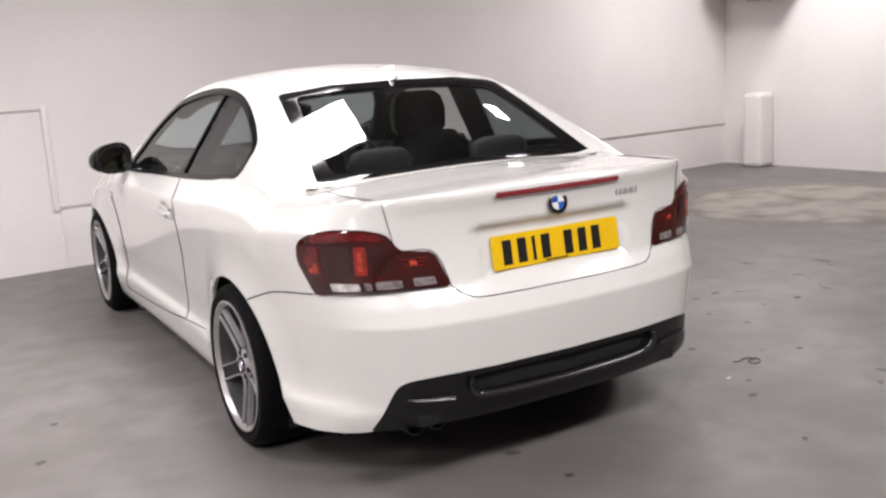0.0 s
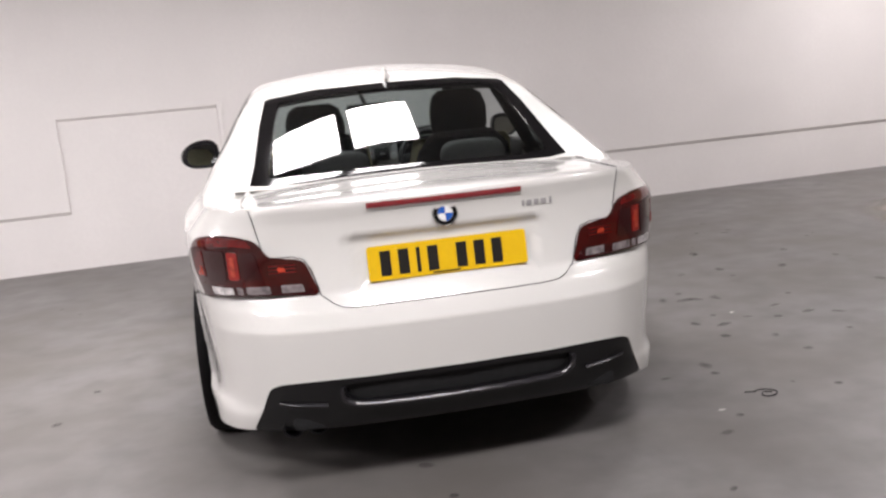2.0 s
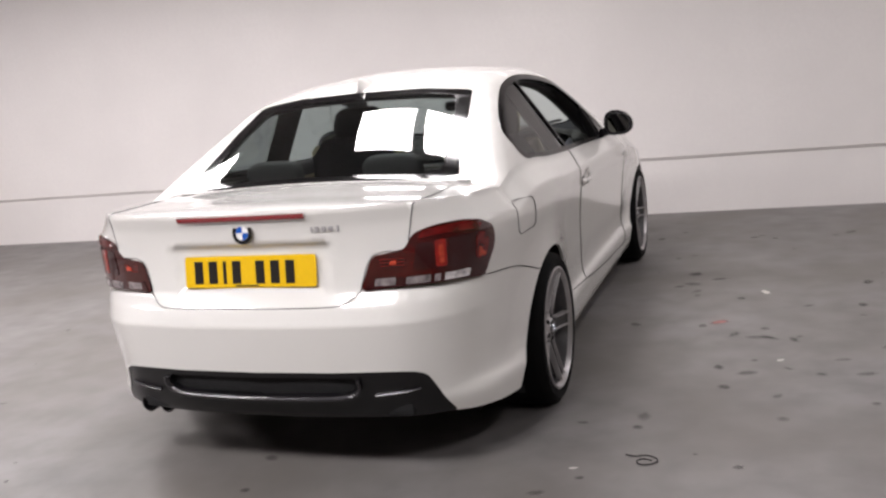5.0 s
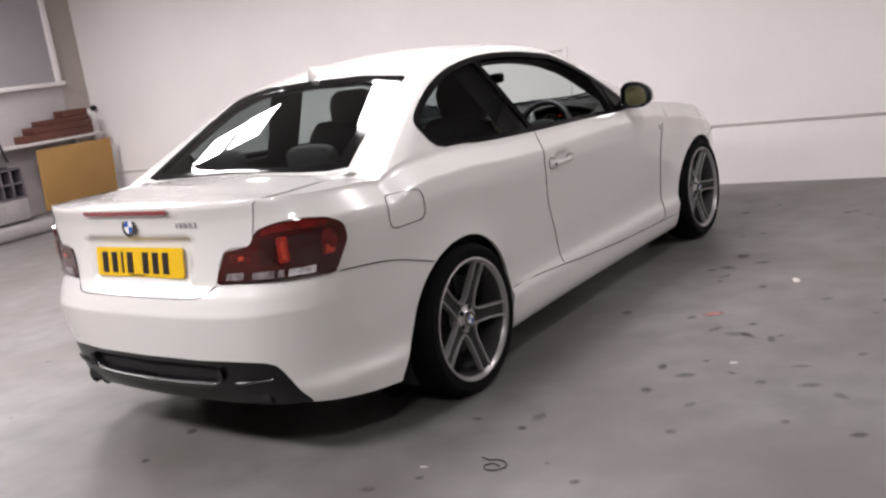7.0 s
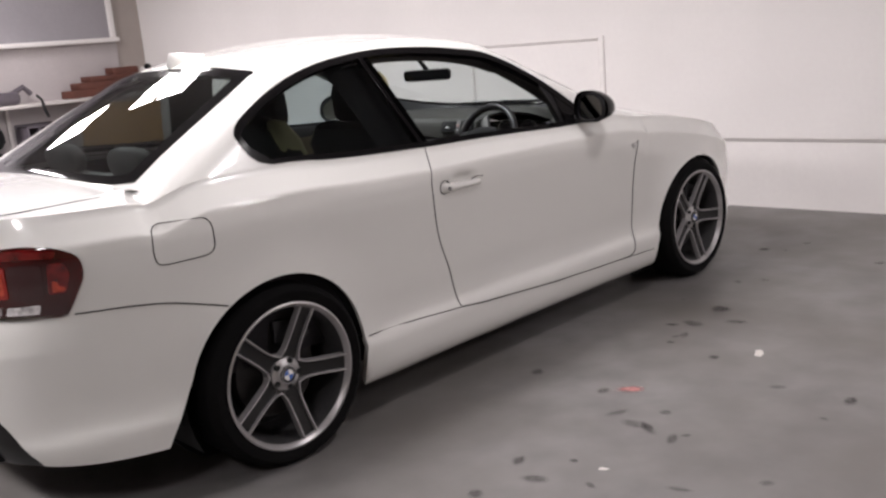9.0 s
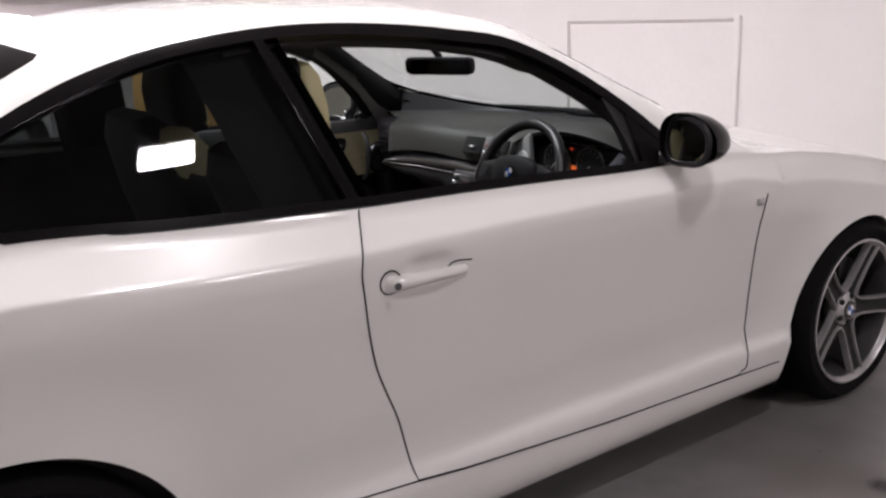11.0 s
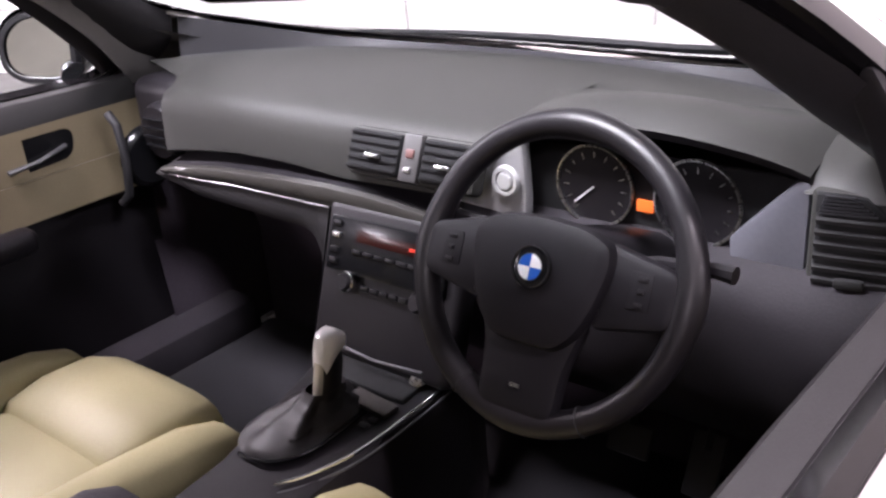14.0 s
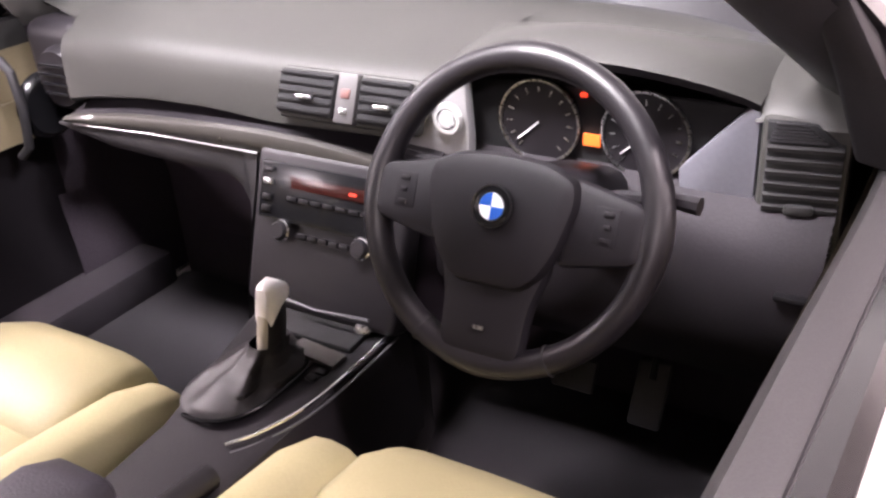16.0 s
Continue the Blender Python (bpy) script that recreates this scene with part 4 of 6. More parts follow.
part("underside", boxed((1.5, 1.72, .06), pose(0, 1.33, .19), .02), DARK, car)
part("underside", boxed((1.1, 1.0, .06), pose(0, -.35, .27), .02), DARK, car)
part("underside", boxed((1.05, 1.1, .06), pose(0, 2.7, .22), .02), DARK, car)


# ---- mirrors and handles ----
def taper(q):
    """The mirror narrows towards its outer end."""
    return 1.0 - .16 * math.cos(q)


def door_mirror(side):
    top = empty("door_mirror", parent=car)
    yaw, lift, wide, tall = (0, 84, .88, .97) if side > 0 else (28, 83, 1.16, 1.10)
    seat_m = pose(side * .894, 1.70, 1.004, 0, 0, yaw)
    turns = [2 * math.pi * j / 28 for j in range(28)]

    def power(v, k):
        return math.copysign(abs(v) ** k, v)

    def outer(q):
        """The cosine towards the mirror's outer end."""
        return math.cos(q) * side
    bm = bmesh.new()
    rows = []
    for i in range(13):
        u = i / 12
        k = math.sqrt(max(1 - (u ** 2.2), .002))
        rows.append([seat_m @ Vector((wide * .090 * k * power(math.cos(q), .8) - side * .012 * u, .135 * u + .018 * outer(q),
                                      tall * taper(q if side > 0 else math.pi - q) * (.074 if math.sin(q) > 0 else .066) * k * power(math.sin(q), .8) - .012 * max(outer(q), 0))) for q in turns])
    grid(bm, rows, close_u=True)
    bm.faces.new([v for v in bm.verts][-28:])
    bmesh.ops.recalc_face_normals(bm, faces=bm.faces)
    part("housing", bm, SURROUND, top, "gloss black mirror housing")

    def loop_at(wx, wz):
        return [(wide * wx * power(math.cos(q), .7), tall * wz * taper(q if side > 0 else math.pi - q) * power(math.sin(q), .75) - .010 * max(outer(q), 0)) for q in turns]
    face_m = pose(side * .894, 1.70, 1.004, lift, 0, yaw - 2 if side > 0 else yaw - 8)
    bm = bmesh.new()
    prism(bm, loop_at(.072, .054), .006, face_m @ pose(0, 0, -.003))
    part("mirror_glass", bm, MIRROR, top, "silvered mirror glass")
    loops = []
    for wx, wz, dz in ((.070, .053, .004), (.072, .055, .006), (.082, .064, .005), (.087, .069, -.004)):
        loops.append([face_m @ Vector((*p, dz)) for p in loop_at(wx, wz)])
    bm = bmesh.new()
    grid(bm, loops, close_u=True)
    bmesh.ops.recalc_face_normals(bm, faces=bm.faces)
    part("mirror_rim", bm, SATIN_BLACK, top)
    bm = bmesh.new()
    tube(bm, [(side * .80, 1.71, .955), (side * .84, 1.73, .96), (side * .88, 1.745, .975)], lambda u: .028 - .006 * u, 10, flat=.7)
    part("mirror_arm", bm, GLOSS_BLACK, top)


def door_handle(side):
    top = empty("door_handle", parent=car)
    bm = bmesh.new()
    rows = []
    for i in range(15):
        u = i / 14
        yy = .777 + .24 * u
        base = flank(run_y(yy), .765)
        lift = .024 * math.sin(math.pi * min(max(u, .0), 1)) ** .35
        w = .013 + .011 * (1 - u) ** 2
        zz = .797 - .006 * u
        rows.append([(side * (base[0] - .004 + lift * max(c, .0)), yy, zz + w * s) for c, s in [(math.cos(q), math.sin(q)) for q in [2 * math.pi * j / 14 for j in range(14)]]])
    grid(bm, rows, close_u=True)
    bmesh.ops.recalc_face_normals(bm, faces=bm.faces)
    part("grip", bm, PAINT, top)
    bm = bmesh.new()
    b = flank(run_y(.80), .81)
    disc(bm, .008, .004, pose(side * (b[0] + .021), .805, .797, 0, 90, 0), 16)
    part("keyhole", bm, ALLOY_DARK, top)
    bm = bmesh.new()
    ring_pts = []
    for j in range(25):
        q = 2 * math.pi * j / 24
        yy, zz = .80 + .026 * math.cos(q), .802 + .026 * math.sin(q)
        b = flank(run_y(yy), zz, .001)
        ring_pts.append((side * b[0], yy, zz))
    tube(bm, ring_pts[:-1], .0018, 5, closed=True)
    part("handle_gap", bm, DARK, top)
    front_gap = []
    for yy, zz in smooth_line([(.957, .803), (.966, .813), (.985, .816), (1.018, .812)], 4):
        b = flank(run_y(yy), zz, .0012)
        front_gap.append((side * b[0], yy, zz))
    part("handle_gap", tube(bmesh.new(), front_gap, .0018, 5), DARK, top)


for side in (1, -1):
    door_mirror(side)
    door_handle(side)
    b = flank(run_y(2.09), .782, .002)
    part("side_repeater", boxed((.008, .035, .022), pose(b[0] * side, 2.09, .782), .003), SATIN_METAL, car)


# ---- cabin ----
part("floor_pan", boxed((1.36, 2.0, .05), pose(0, 1.0, .30), .02), CARPET, car, "black carpeted cabin floor")
part("bulkhead", boxed((1.36, .04, .62), pose(0, 2.02, .58), .01), FELT, car)
for side in (1, -1):
    part("sill_cover", boxed((.12, 1.30, .11), pose(side * .71, 1.30, .345), .02), SHADE_BLACK, car)
part("tunnel", boxed((.22, 1.2, .24), pose(.055, 1.15, .42), .05), CARPET, car)


def inner_skin(name, z0, z1, y0, y1, mat, parent, side, off=.055, label=""):
    """A sheet of inner trim that follows the body side."""
    bm = bmesh.new()
    rows = []
    for i in range(9):
        z = z0 + (z1 - z0) * i / 8
        rows.append([(side * (flank(run_y(y0 + (y1 - y0) * j / 24), z)[0] - off), y0 + (y1 - y0) * j / 24, z) for j in range(25)])
    grid(bm, rows)
    bmesh.ops.recalc_face_normals(bm, faces=bm.faces)
    return part(name, bm, mat, parent, label)


def door_card(side):
    card = empty("door_card", parent=car)
    y0, y1 = .80, 1.80

    def edge(y, z):
        return flank(run_y(y), z)[0]
    # shoulder along the window, from the seal inwards
    bm = bmesh.new()
    prof = [(-.018, .002), (-.024, .010), (-.045, .014), (-.062, .010), (-.072, -.004), (-.078, -.03), (-.082, -.075)]
    rows = []
    for dx, dz in prof:
        rows.append([(side * (belt_x(y) + dx), y, skin_z(belt_x(y), y) + dz - .004) for y in [.72 + (y1 - .72) * j / 24 for j in range(25)]])
    grid(bm, rows)
    bmesh.ops.recalc_face_normals(bm, faces=bm.faces)
    part("shoulder", bm, SILL_GREY, card, "dark grey soft door shoulder")
    for k, (dx, dz, r) in enumerate(((-.005, .003, .0055), (-.0135, .004, .004), (-.021, .002, .004))):
        start = .16 if k == 0 else .66
        bm = bmesh.new()
        tube(bm, [(side * (belt_x(y) + dx), y, skin_z(belt_x(y), y) + dz - .003) for y in [start + (y1 - .02 - start) * j / 40 for j in range(41)]], (lambda u: r * min(1, .15 + u * 12)) if k == 0 else r, 8)
        part("window_seal", bm, SATIN_BLACK, card, "black rubber window seal")
    # panels
    for name, za, zb, mat, dep in (("upper_panel", .80, .895, TAN, .084), ("lower_panel", .36, .72, CONSOLE, .06), ("armrest_panel", .72, .80, TAN, .086)):
        bm = bmesh.new()
        rows = []
        for i in range(7):
            z = za + (zb - za) * i / 6
            rows.append([(side * (belt_x(y) - dep), y, z) for y in [y0 + (y1 - y0) * j / 16 for j in range(17)]])
        grid(bm, rows)
        bmesh.ops.recalc_face_normals(bm, faces=bm.faces)
        part(name, bm, mat, card, "beige door trim" if mat is TAN else "black door trim")
    bm = boxed((.05, .62, .05), pose(side * (belt_x(1.2) - .095), 1.2, .70), .018, 3)
    part("armrest", bm, CONSOLE, card)
    if side > 0:
        return
    # handle bowl and lever
    bm = bmesh.new()
    prism(bm, rounded([(-.09, -.032), (.085, -.022), (.095, .035), (-.06, .035)], .028), .012, pose(side * (belt_x(1.54) - .078), 1.55, .842, 90, 0, 90))
    part("handle_bowl", bm, GLOSS_BLACK, card)
    bm = bmesh.new()
    tube(bm, [(side * (belt_x(1.5) - .088), 1.50, .826), (side * (belt_x(1.5) - .094), 1.56, .832), (side * (belt_x(1.5) - .088), 1.62, .846)], .005, 8)
    part("release_lever", bm, ALLOY_DARK, card, "satin metal door release")
    bm = bmesh.new()
    tube(bm, [(side * .690, 1.70, .89), (side * .668, 1.70, .87), (side * .662, 1.70, .80), (side * .668, 1.695, .73), (side * .690, 1.69, .71)], .009, 10)
    part("pull_handle", bm, PLASTIC, card)
    bm = lathe(bmesh.new(), [(.0, .008), (.052, .01), (.060, .004), (.064, -.006)], pose(side * .672, 1.76, .79, 0, -90 * side, 0), 28)
    part("door_speaker", bm, GLOSS_BLACK, card)


for side in (1, -1):
    door_card(side)
    inner_skin("rear_side_trim", .35, .95, -.35, .80, CARPET, car, side, .07)
    inner_skin("footwell_side", .28, .92, 1.78, 2.14, FELT, car, side, .07)

# inner centre pillars
for side in (1, -1):
    bm = bmesh.new()
    rows = []
    for i in range(11):
        z = .90 + .41 * i / 10
        row = []
        x_in = loop_yz([(.75, z)])[0][0]
        for dy, d in ((-.19, .035), (-.17, .052), (-.09, .058), (.0, .056), (.038, .046), (.042, .02)):
            y = post_y(x_in) + dy
            row.append((side * (loop_yz([(y, z)])[0][0] - d), y, z))
        rows.append(row)
    grid(bm, rows)
    bmesh.ops.recalc_face_normals(bm, faces=bm.faces)
    part("centre_pillar_trim", bm, material("pillar_trim_black", (.004, .0037, .004), .7, spec=.1, grain=.15, scale=400), car, "black centre pillar trim")

# inner pillar trims under the window surrounds
for side in (1, -1):
    panel("pillar_lining", PLAN["surround"], PILLAR, car, mirror=side, flip=True, offset=.022, label="dark pillar trim")


# padded roof rails over the doors
for side in (1, -1):
    bm = bmesh.new()
    rows = []
    for i in range(15):
        y = .60 + .82 * i / 14
        zt = float(np.interp(y, [p[0] for p in DLO_YZ], [p[1] for p in DLO_YZ]))
        xo = loop_yz([(y, zt)])[0][0]
        low = .054 + .008 * min(max((y - 1.15) / .2, 0), 1)
        rows.append([(side * (xo - dx), y, zt + dz) for dx, dz in ((.004, -.012), (.008, -low * .8), (.024, -low), (.06, -low * .95), (.085, -.02), (.09, .0))])
    grid(bm, rows)
    bmesh.ops.recalc_face_normals(bm, faces=bm.faces)
    part("roof_rail_lining", bm, PILLAR, car, "dark roof rail lining")

# windscreen pillars, padded and deep on the inside
SCREEN_EDGE = [(.40, 1.30), (.515, 1.435), (.56, 1.52), (.625, 1.70), (.655, 1.80), (.672, 1.87)]
for side in (1, -1):
    bm = bmesh.new()
    rows = []
    for i in range(15):
        y = 1.34 + .53 * i / 14
        xs_ = float(np.interp(y, [p[1] for p in SCREEN_EDGE], [p[0] for p in SCREEN_EDGE]))
        zs_ = skin_z(xs_, y) - .006
        zd = float(np.interp(y, (1.33, 1.45, 1.57, 1.70, 1.80, 1.87), (1.275, 1.222, 1.15, 1.045, .958, .93)))
        zd += -.030 * min(max((1.78 - y) / .1, 0), 1) if side > 0 else .012
        xd = loop_yz([(y, zd)])[0][0] - .012
        deep = float(np.interp(y, (1.34, 1.45, 1.6, 1.7, 1.8, 1.87), (.042, .062, .080, .095, .110, .118))) * (1 if side > 0 else .5)
        a, c_, d_ = Vector((xs_, zs_)), Vector((xs_ + (-.012 if side > 0 else .02), zs_ - deep)), Vector((xd, zd - .006))
        e_ = c_.lerp(d_, .55) - Vector((.006, .022 if side > 0 else .004))
        sect = smooth_line([a, a.lerp(c_, .5) - Vector((.006, 0)), c_, e_, d_], 4)
        rows.append([(side * p[0], y, p[1]) for p in sect])
    grid(bm, rows)
    bmesh.ops.recalc_face_normals(bm, faces=bm.faces)
    part("windscreen_pillar", bm, PILLAR, car, "dark padded windscreen pillar")

# thick corner trim inside the driver's mirror
bm = bmesh.new()
low_quad = [(.792, 1.63, .932), (.722, 1.67, .930), (.695, 1.87, .925), (.80, 1.83, .925)]
mid_quad = [(.752, 1.61, 1.02), (.700, 1.635, 1.02), (.672, 1.83, 1.0), (.752, 1.72, 1.01)]
top_quad = [(.706, 1.578, 1.115), (.672, 1.59, 1.115), (.640, 1.73, 1.11), (.706, 1.60, 1.115)]
vs = grid(bm, [low_quad, mid_quad, top_quad], close_u=True)
bm.faces.new(vs[0])
bm.faces.new(vs[-1])
bmesh.ops.recalc_face_normals(bm, faces=bm.faces)
bmesh.ops.bevel(bm, geom=list(bm.edges), offset=.006, segments=2, affect="EDGES", profile=.5)
part("corner_trim", bm, material("corner_trim_black", (.010, .009, .010), .6, spec=.25, grain=.15, scale=300), car, "black corner trim inside the driver's mirror")

# ---- seats ----
def cushion(bm, rows_spec, m, n=20, power=.45):
    """A padded block: rounded sections along y. rows: y, half width, bottom, top, crown."""
    rows = []
    for y, w, zb, zt, crown in rows_spec:
        ring_ = []
        for j in range(n):
            q = 2 * math.pi * j / n
            c, s = math.cos(q), math.sin(q)
            px = w * math.copysign(abs(c) ** power, c)
            pz = (zt + zb) / 2 + (zt - zb) / 2 * math.copysign(abs(s) ** power, s)
            if s > 0:
                pz += crown * (1 - (px / w) ** 2)
            ring_.append(m @ Vector((px, y, pz)))
        rows.append(ring_)
    vs = grid(bm, rows, close_u=True)
    bm.faces.new(vs[0][::-1])
    bm.faces.new(vs[-1])
    bmesh.ops.recalc_face_normals(bm, faces=bm.faces)
    return bm


SHELL_BLACK = material("seat_shell_black", (.007, .0065, .007), .6, spec=.25, grain=.2, scale=400, bump=.1)


def front_seat(x, back_y, lean_by, head_y, drop=0, wrap=0):
    seat = empty("front_seat", "", "", parent=car)
    c = x
    # cushion: middle, a front pad and two side bolsters
    m = pose(c, 0, -drop)
    part("seat_base", boxed((.42, .46, .16), pose(c, 1.12, .42), .04, 3), PLASTIC, seat)
    bm = cushion(bmesh.new(), [(.82, .15, .44, .505, .0), (.86, .165, .43, .53, -.008), (1.0, .17, .43, .548, -.012), (1.15, .17, .43, .562, -.010), (1.245, .17, .43, .572, -.006), (1.262, .168, .44, .562, 0)], m)
    part("cushion", bm, CREAM, seat, "cream leather seat cushion")
    bm = cushion(bmesh.new(), [(1.262, .17, .44, .562, 0), (1.275, .172, .43, .578, .0), (1.34, .172, .43, .592, .004), (1.41, .168, .42, .590, .004), (1.452, .155, .43, .570, .002), (1.472, .12, .46, .53, 0)], m)
    part("thigh_pad", bm, CREAM, seat, "cream leather thigh pad")
    for d in (-1, 1):
        bm = cushion(bmesh.new(), [(.80, .03, .44, .56, 0), (.86, .045, .42, .60, .01), (1.05, .05, .42, .606, .012), (1.22, .054, .42, .598, .008), (1.36, .054, .42, .586, .004), (1.42, .046, .43, .566, .002), (1.445, .026, .46, .53, 0)], pose(c + d * .205, 0, -drop), 16, .6)
        part("side_bolster", bm, CREAM, seat, "cream leather side bolster")
    # backrest, leaning back
    lean = pose(c, back_y, .50, 90 + lean_by, 0, 0) @ pose(0, 0, 0, 0, 180, 0)

    def back(name, spec, mat, off, label=""):
        bm_ = cushion(bmesh.new(), [(a * 1.12, *r) for a, *r in spec], lean @ pose(off, 0, 0), 18, .5)
        part(name, bm_, mat, seat, label)
    back("backrest", [(.0, .15, -.05, .03, 0), (.06, .165, -.06, .05, -.01), (.25, .17, -.06, .055, -.012), (.42, .165, -.05, .045, -.008), (.52, .15, -.045, .03, 0), (.55, .12, -.03, .01, 0)], CREAM, 0, "cream leather backrest")
    for d in (-1, 1):
        back("back_bolster", [(.03, .03, -.05, .05, 0), (.08, .05, -.06, .09, .01), (.25, .055, -.06, .10, .01), (.42, .05, -.05, .085, .01), (.51, .04, -.04, .05, 0), (.53, .02, -.02, .01, 0)], CREAM, d * .20, "cream leather back bolster")
    back("backrest_shell", [(.0, .20, -.09, .0, 0), (.1, .265, -.10, .07 + wrap * .5, 0), (.35, .265, -.10, .065 + wrap * .5, 0), (.50, .228, -.085, .03 + wrap * .4, 0), (.565, .15, -.06, -.0, 0)], SHELL_BLACK, 0, "black seat back shell")
    # headrest
    hm = pose(c, head_y, 1.032 - drop, 96, 0, 0) @ pose(0, 0, 0, 0, 180, 0)
    bm = cushion(bmesh.new(), [(0, .10, -.020, .035, 0), (.02, .128, -.028, .05, 0), (.10, .135, -.032, .052, 0), (.17, .125, -.024, .045, 0), (.20, .10, -.01, .03, 0), (.208, .07, .0, .015, 0)], hm, 40, .55)
    part("headrest", bm, CREAM, seat, "cream leather headrest")
    bm = cushion(bmesh.new(), [(.0, .118, -.060, wrap - .024, 0), (.04, .141, -.068, wrap - .026, 0), (.13, .141, -.066, wrap - .022, 0), (.19, .122, -.050, wrap * .4 - .004, 0), (.214, .086, -.03, .008, 0)], hm, 40, .45)
    part("headrest_back", bm, SHELL_BLACK, seat, "black leather headrest back")
    for d in (-.06, .06):
        part("headrest_post", tube(bmesh.new(), [(c + d, head_y - .075, .96), (c + d, head_y - .01, 1.06)], .007, 8), CHROME, seat)


front_seat(.42, .99, 27, .822, -.014)
front_seat(-.285, .88, 18, .815, 0, .07)
# rear bench and parcel shelf
GREY_FABRIC = material("dark_grey_fabric", (.06, .057, .056), .7, grain=.15, scale=300, bump=.2)
bm = cushion(bmesh.new(), [(-.16, .55, .40, .52, 0), (-.1, .58, .38, .545, 0), (.1, .58, .38, .55, 0), (.27, .58, .38, .54, 0), (.31, .54, .42, .50, 0)], pose(0, .12, 0), 24, .35)
part("rear_bench", bm, CREAM, car, "cream leather rear bench")
bm = cushion(bmesh.new(), [(0, .52, -.06, .06, 0), (.06, .56, -.06, .08, 0), (.35, .55, -.06, .08, 0), (.46, .5, -.05, .05, 0), (.48, .45, -.03, .02, 0)], pose(0, .03, .52, 112, 0, 0) @ pose(0, 0, 0, 0, 180, 0), 24, .35)
part("rear_backrest", bm, GREY_FABRIC, car, "dark grey rear backrest")
for d in (-.27, .27):
    bm = cushion(bmesh.new(), [(0, .07, -.015, .015, 0), (.005, .10, -.028, .028, 0), (.02, .122, -.038, .038, 0), (.045, .13, -.042, .042, 0), (.07, .128, -.042, .042, 0), (.09, .12, -.038, .038, 0), (.105, .10, -.028, .028, 0), (.112, .07, -.015, .015, 0)], pose(d, -.14, .965, 100, 0, 0) @ pose(0, 0, 0, 0, 180, 0), 28, .6)
    part("rear_headrest", bm, GREY_FABRIC, car, "dark grey rear headrest")
bm = bmesh.new()
grid(bm, [[(x / 10 * .66, -.36, .985) for x in range(-10, 11)], [(x / 10 * .66, -.22, .965) for x in range(-10, 11)], [(x / 10 * .66, -.13, .96) for x in range(-10, 11)], [(x / 10 * .66, -.12, .90) for x in range(-10, 11)]])
bmesh.ops.recalc_face_normals(bm, faces=bm.faces)
part("parcel_shelf", bm, LINER, car, "grey parcel shelf")


# ---- dashboard ----
dash = empty("dashboard", parent=car)


def dash_back(x):
    return 2.10 - .36 * x * x - .7 * max(0, abs(x) - .42) ** 1.5


bm = bmesh.new()
prof = [(None, .955), (None, .967), (1.95, .966), (1.84, .962), (1.785, .956), (1.750, .950), (1.730, .941), (1.720, .925), (1.716, .905), (1.712, .885), (1.712, .872), (1.722, .866), (1.75, .862)]
xs = [-.70 + .04 * i for i in range(24)]
PAD_END = (-.70, -.70, -.67, -.62, -.575, -.545)
rows = []
for k, (y, z) in enumerate(prof):
    row = []
    for x in xs:
        yy = dash_back(x) if y is None else min(y + .10 * max(0, -x - .45) ** 1.3, dash_back(x) - .004 * k)
        zz = z - (.045 * max(0, -x - .48) if k > 2 else 0) - (float(np.interp(x, (-.57, -.45, -.34, -.2, -.08, .1), (.040, .024, .014, .012, .020, .014))) if k > 8 else 0)
        limit = float(np.interp(z, (.835, .902, .965), (.10, .138, .232))) if 4 <= k else .22
        row.append((max(min(x, limit), PAD_END[min(k, 5)]), yy if k != 0 else yy + .01, zz))
    rows.append(row)
grid(bm, rows)
bmesh.ops.recalc_face_normals(bm, faces=bm.faces)
part("dash_pad", bm, DASH, dash, "soft black grained dashboard top")
bm = bmesh.new()
xs2 = [.14 + .025 * i for i in range(24)]
rows = []
for k, (y, z) in enumerate([(None, .967), (1.98, .966), (1.94, .960), (1.915, .945), (1.90, .92)]):
    rows.append([(x, (dash_back(x) if y is None else min(y, dash_back(x) - .003 * k)), z - .02 * max(0, x - .6)) for x in xs2])
grid(bm, rows)
bmesh.ops.recalc_face_normals(bm, faces=bm.faces)
part("dash_pad", bm, DASH, dash, "soft black grained dashboard top")
for xa, xb in ((.600, .70), (.16, .20)):
    bm = bmesh.new()
    rows = []
    for y, z in ((1.99, .9665), (1.93, .964), (1.87, .960), (1.82, .952), (1.79, .942), (1.776, .932), (1.770, .922)):
        rows.append([(xa + (xb - xa) * i / 6, min(y, dash_back(xa + (xb - xa) * i / 6) - .01), z) for i in range(7)])
    grid(bm, rows)
    bmesh.ops.recalc_face_normals(bm, faces=bm.faces)
    part("dash_shoulder", bm, DASH, dash)
# black end cap by the passenger's door, and the dark band between pad and windscreen
part("dash_end", boxed((.15, .20, .17), pose(-.628, 1.862, .862), .03, 3), CONSOLE, dash)
bm = bmesh.new()
span = [-.66 + .03 * i for i in range(45)]
grid(bm, [[(x, dash_back(x) - .012, .9635) for x in span], [(x, dash_back(x) + .006, .9685) for x in span],
          [(x, dash_back(x) + .014, max(skin_z(abs(x), dash_back(x) + .014) - .012, .9685)) for x in span], [(x, dash_back(x) + .05, .93) for x in span]])
bmesh.ops.recalc_face_normals(bm, faces=bm.faces)
part("cowl_band", bm, PLASTIC, dash, "black band at the foot of the windscreen")
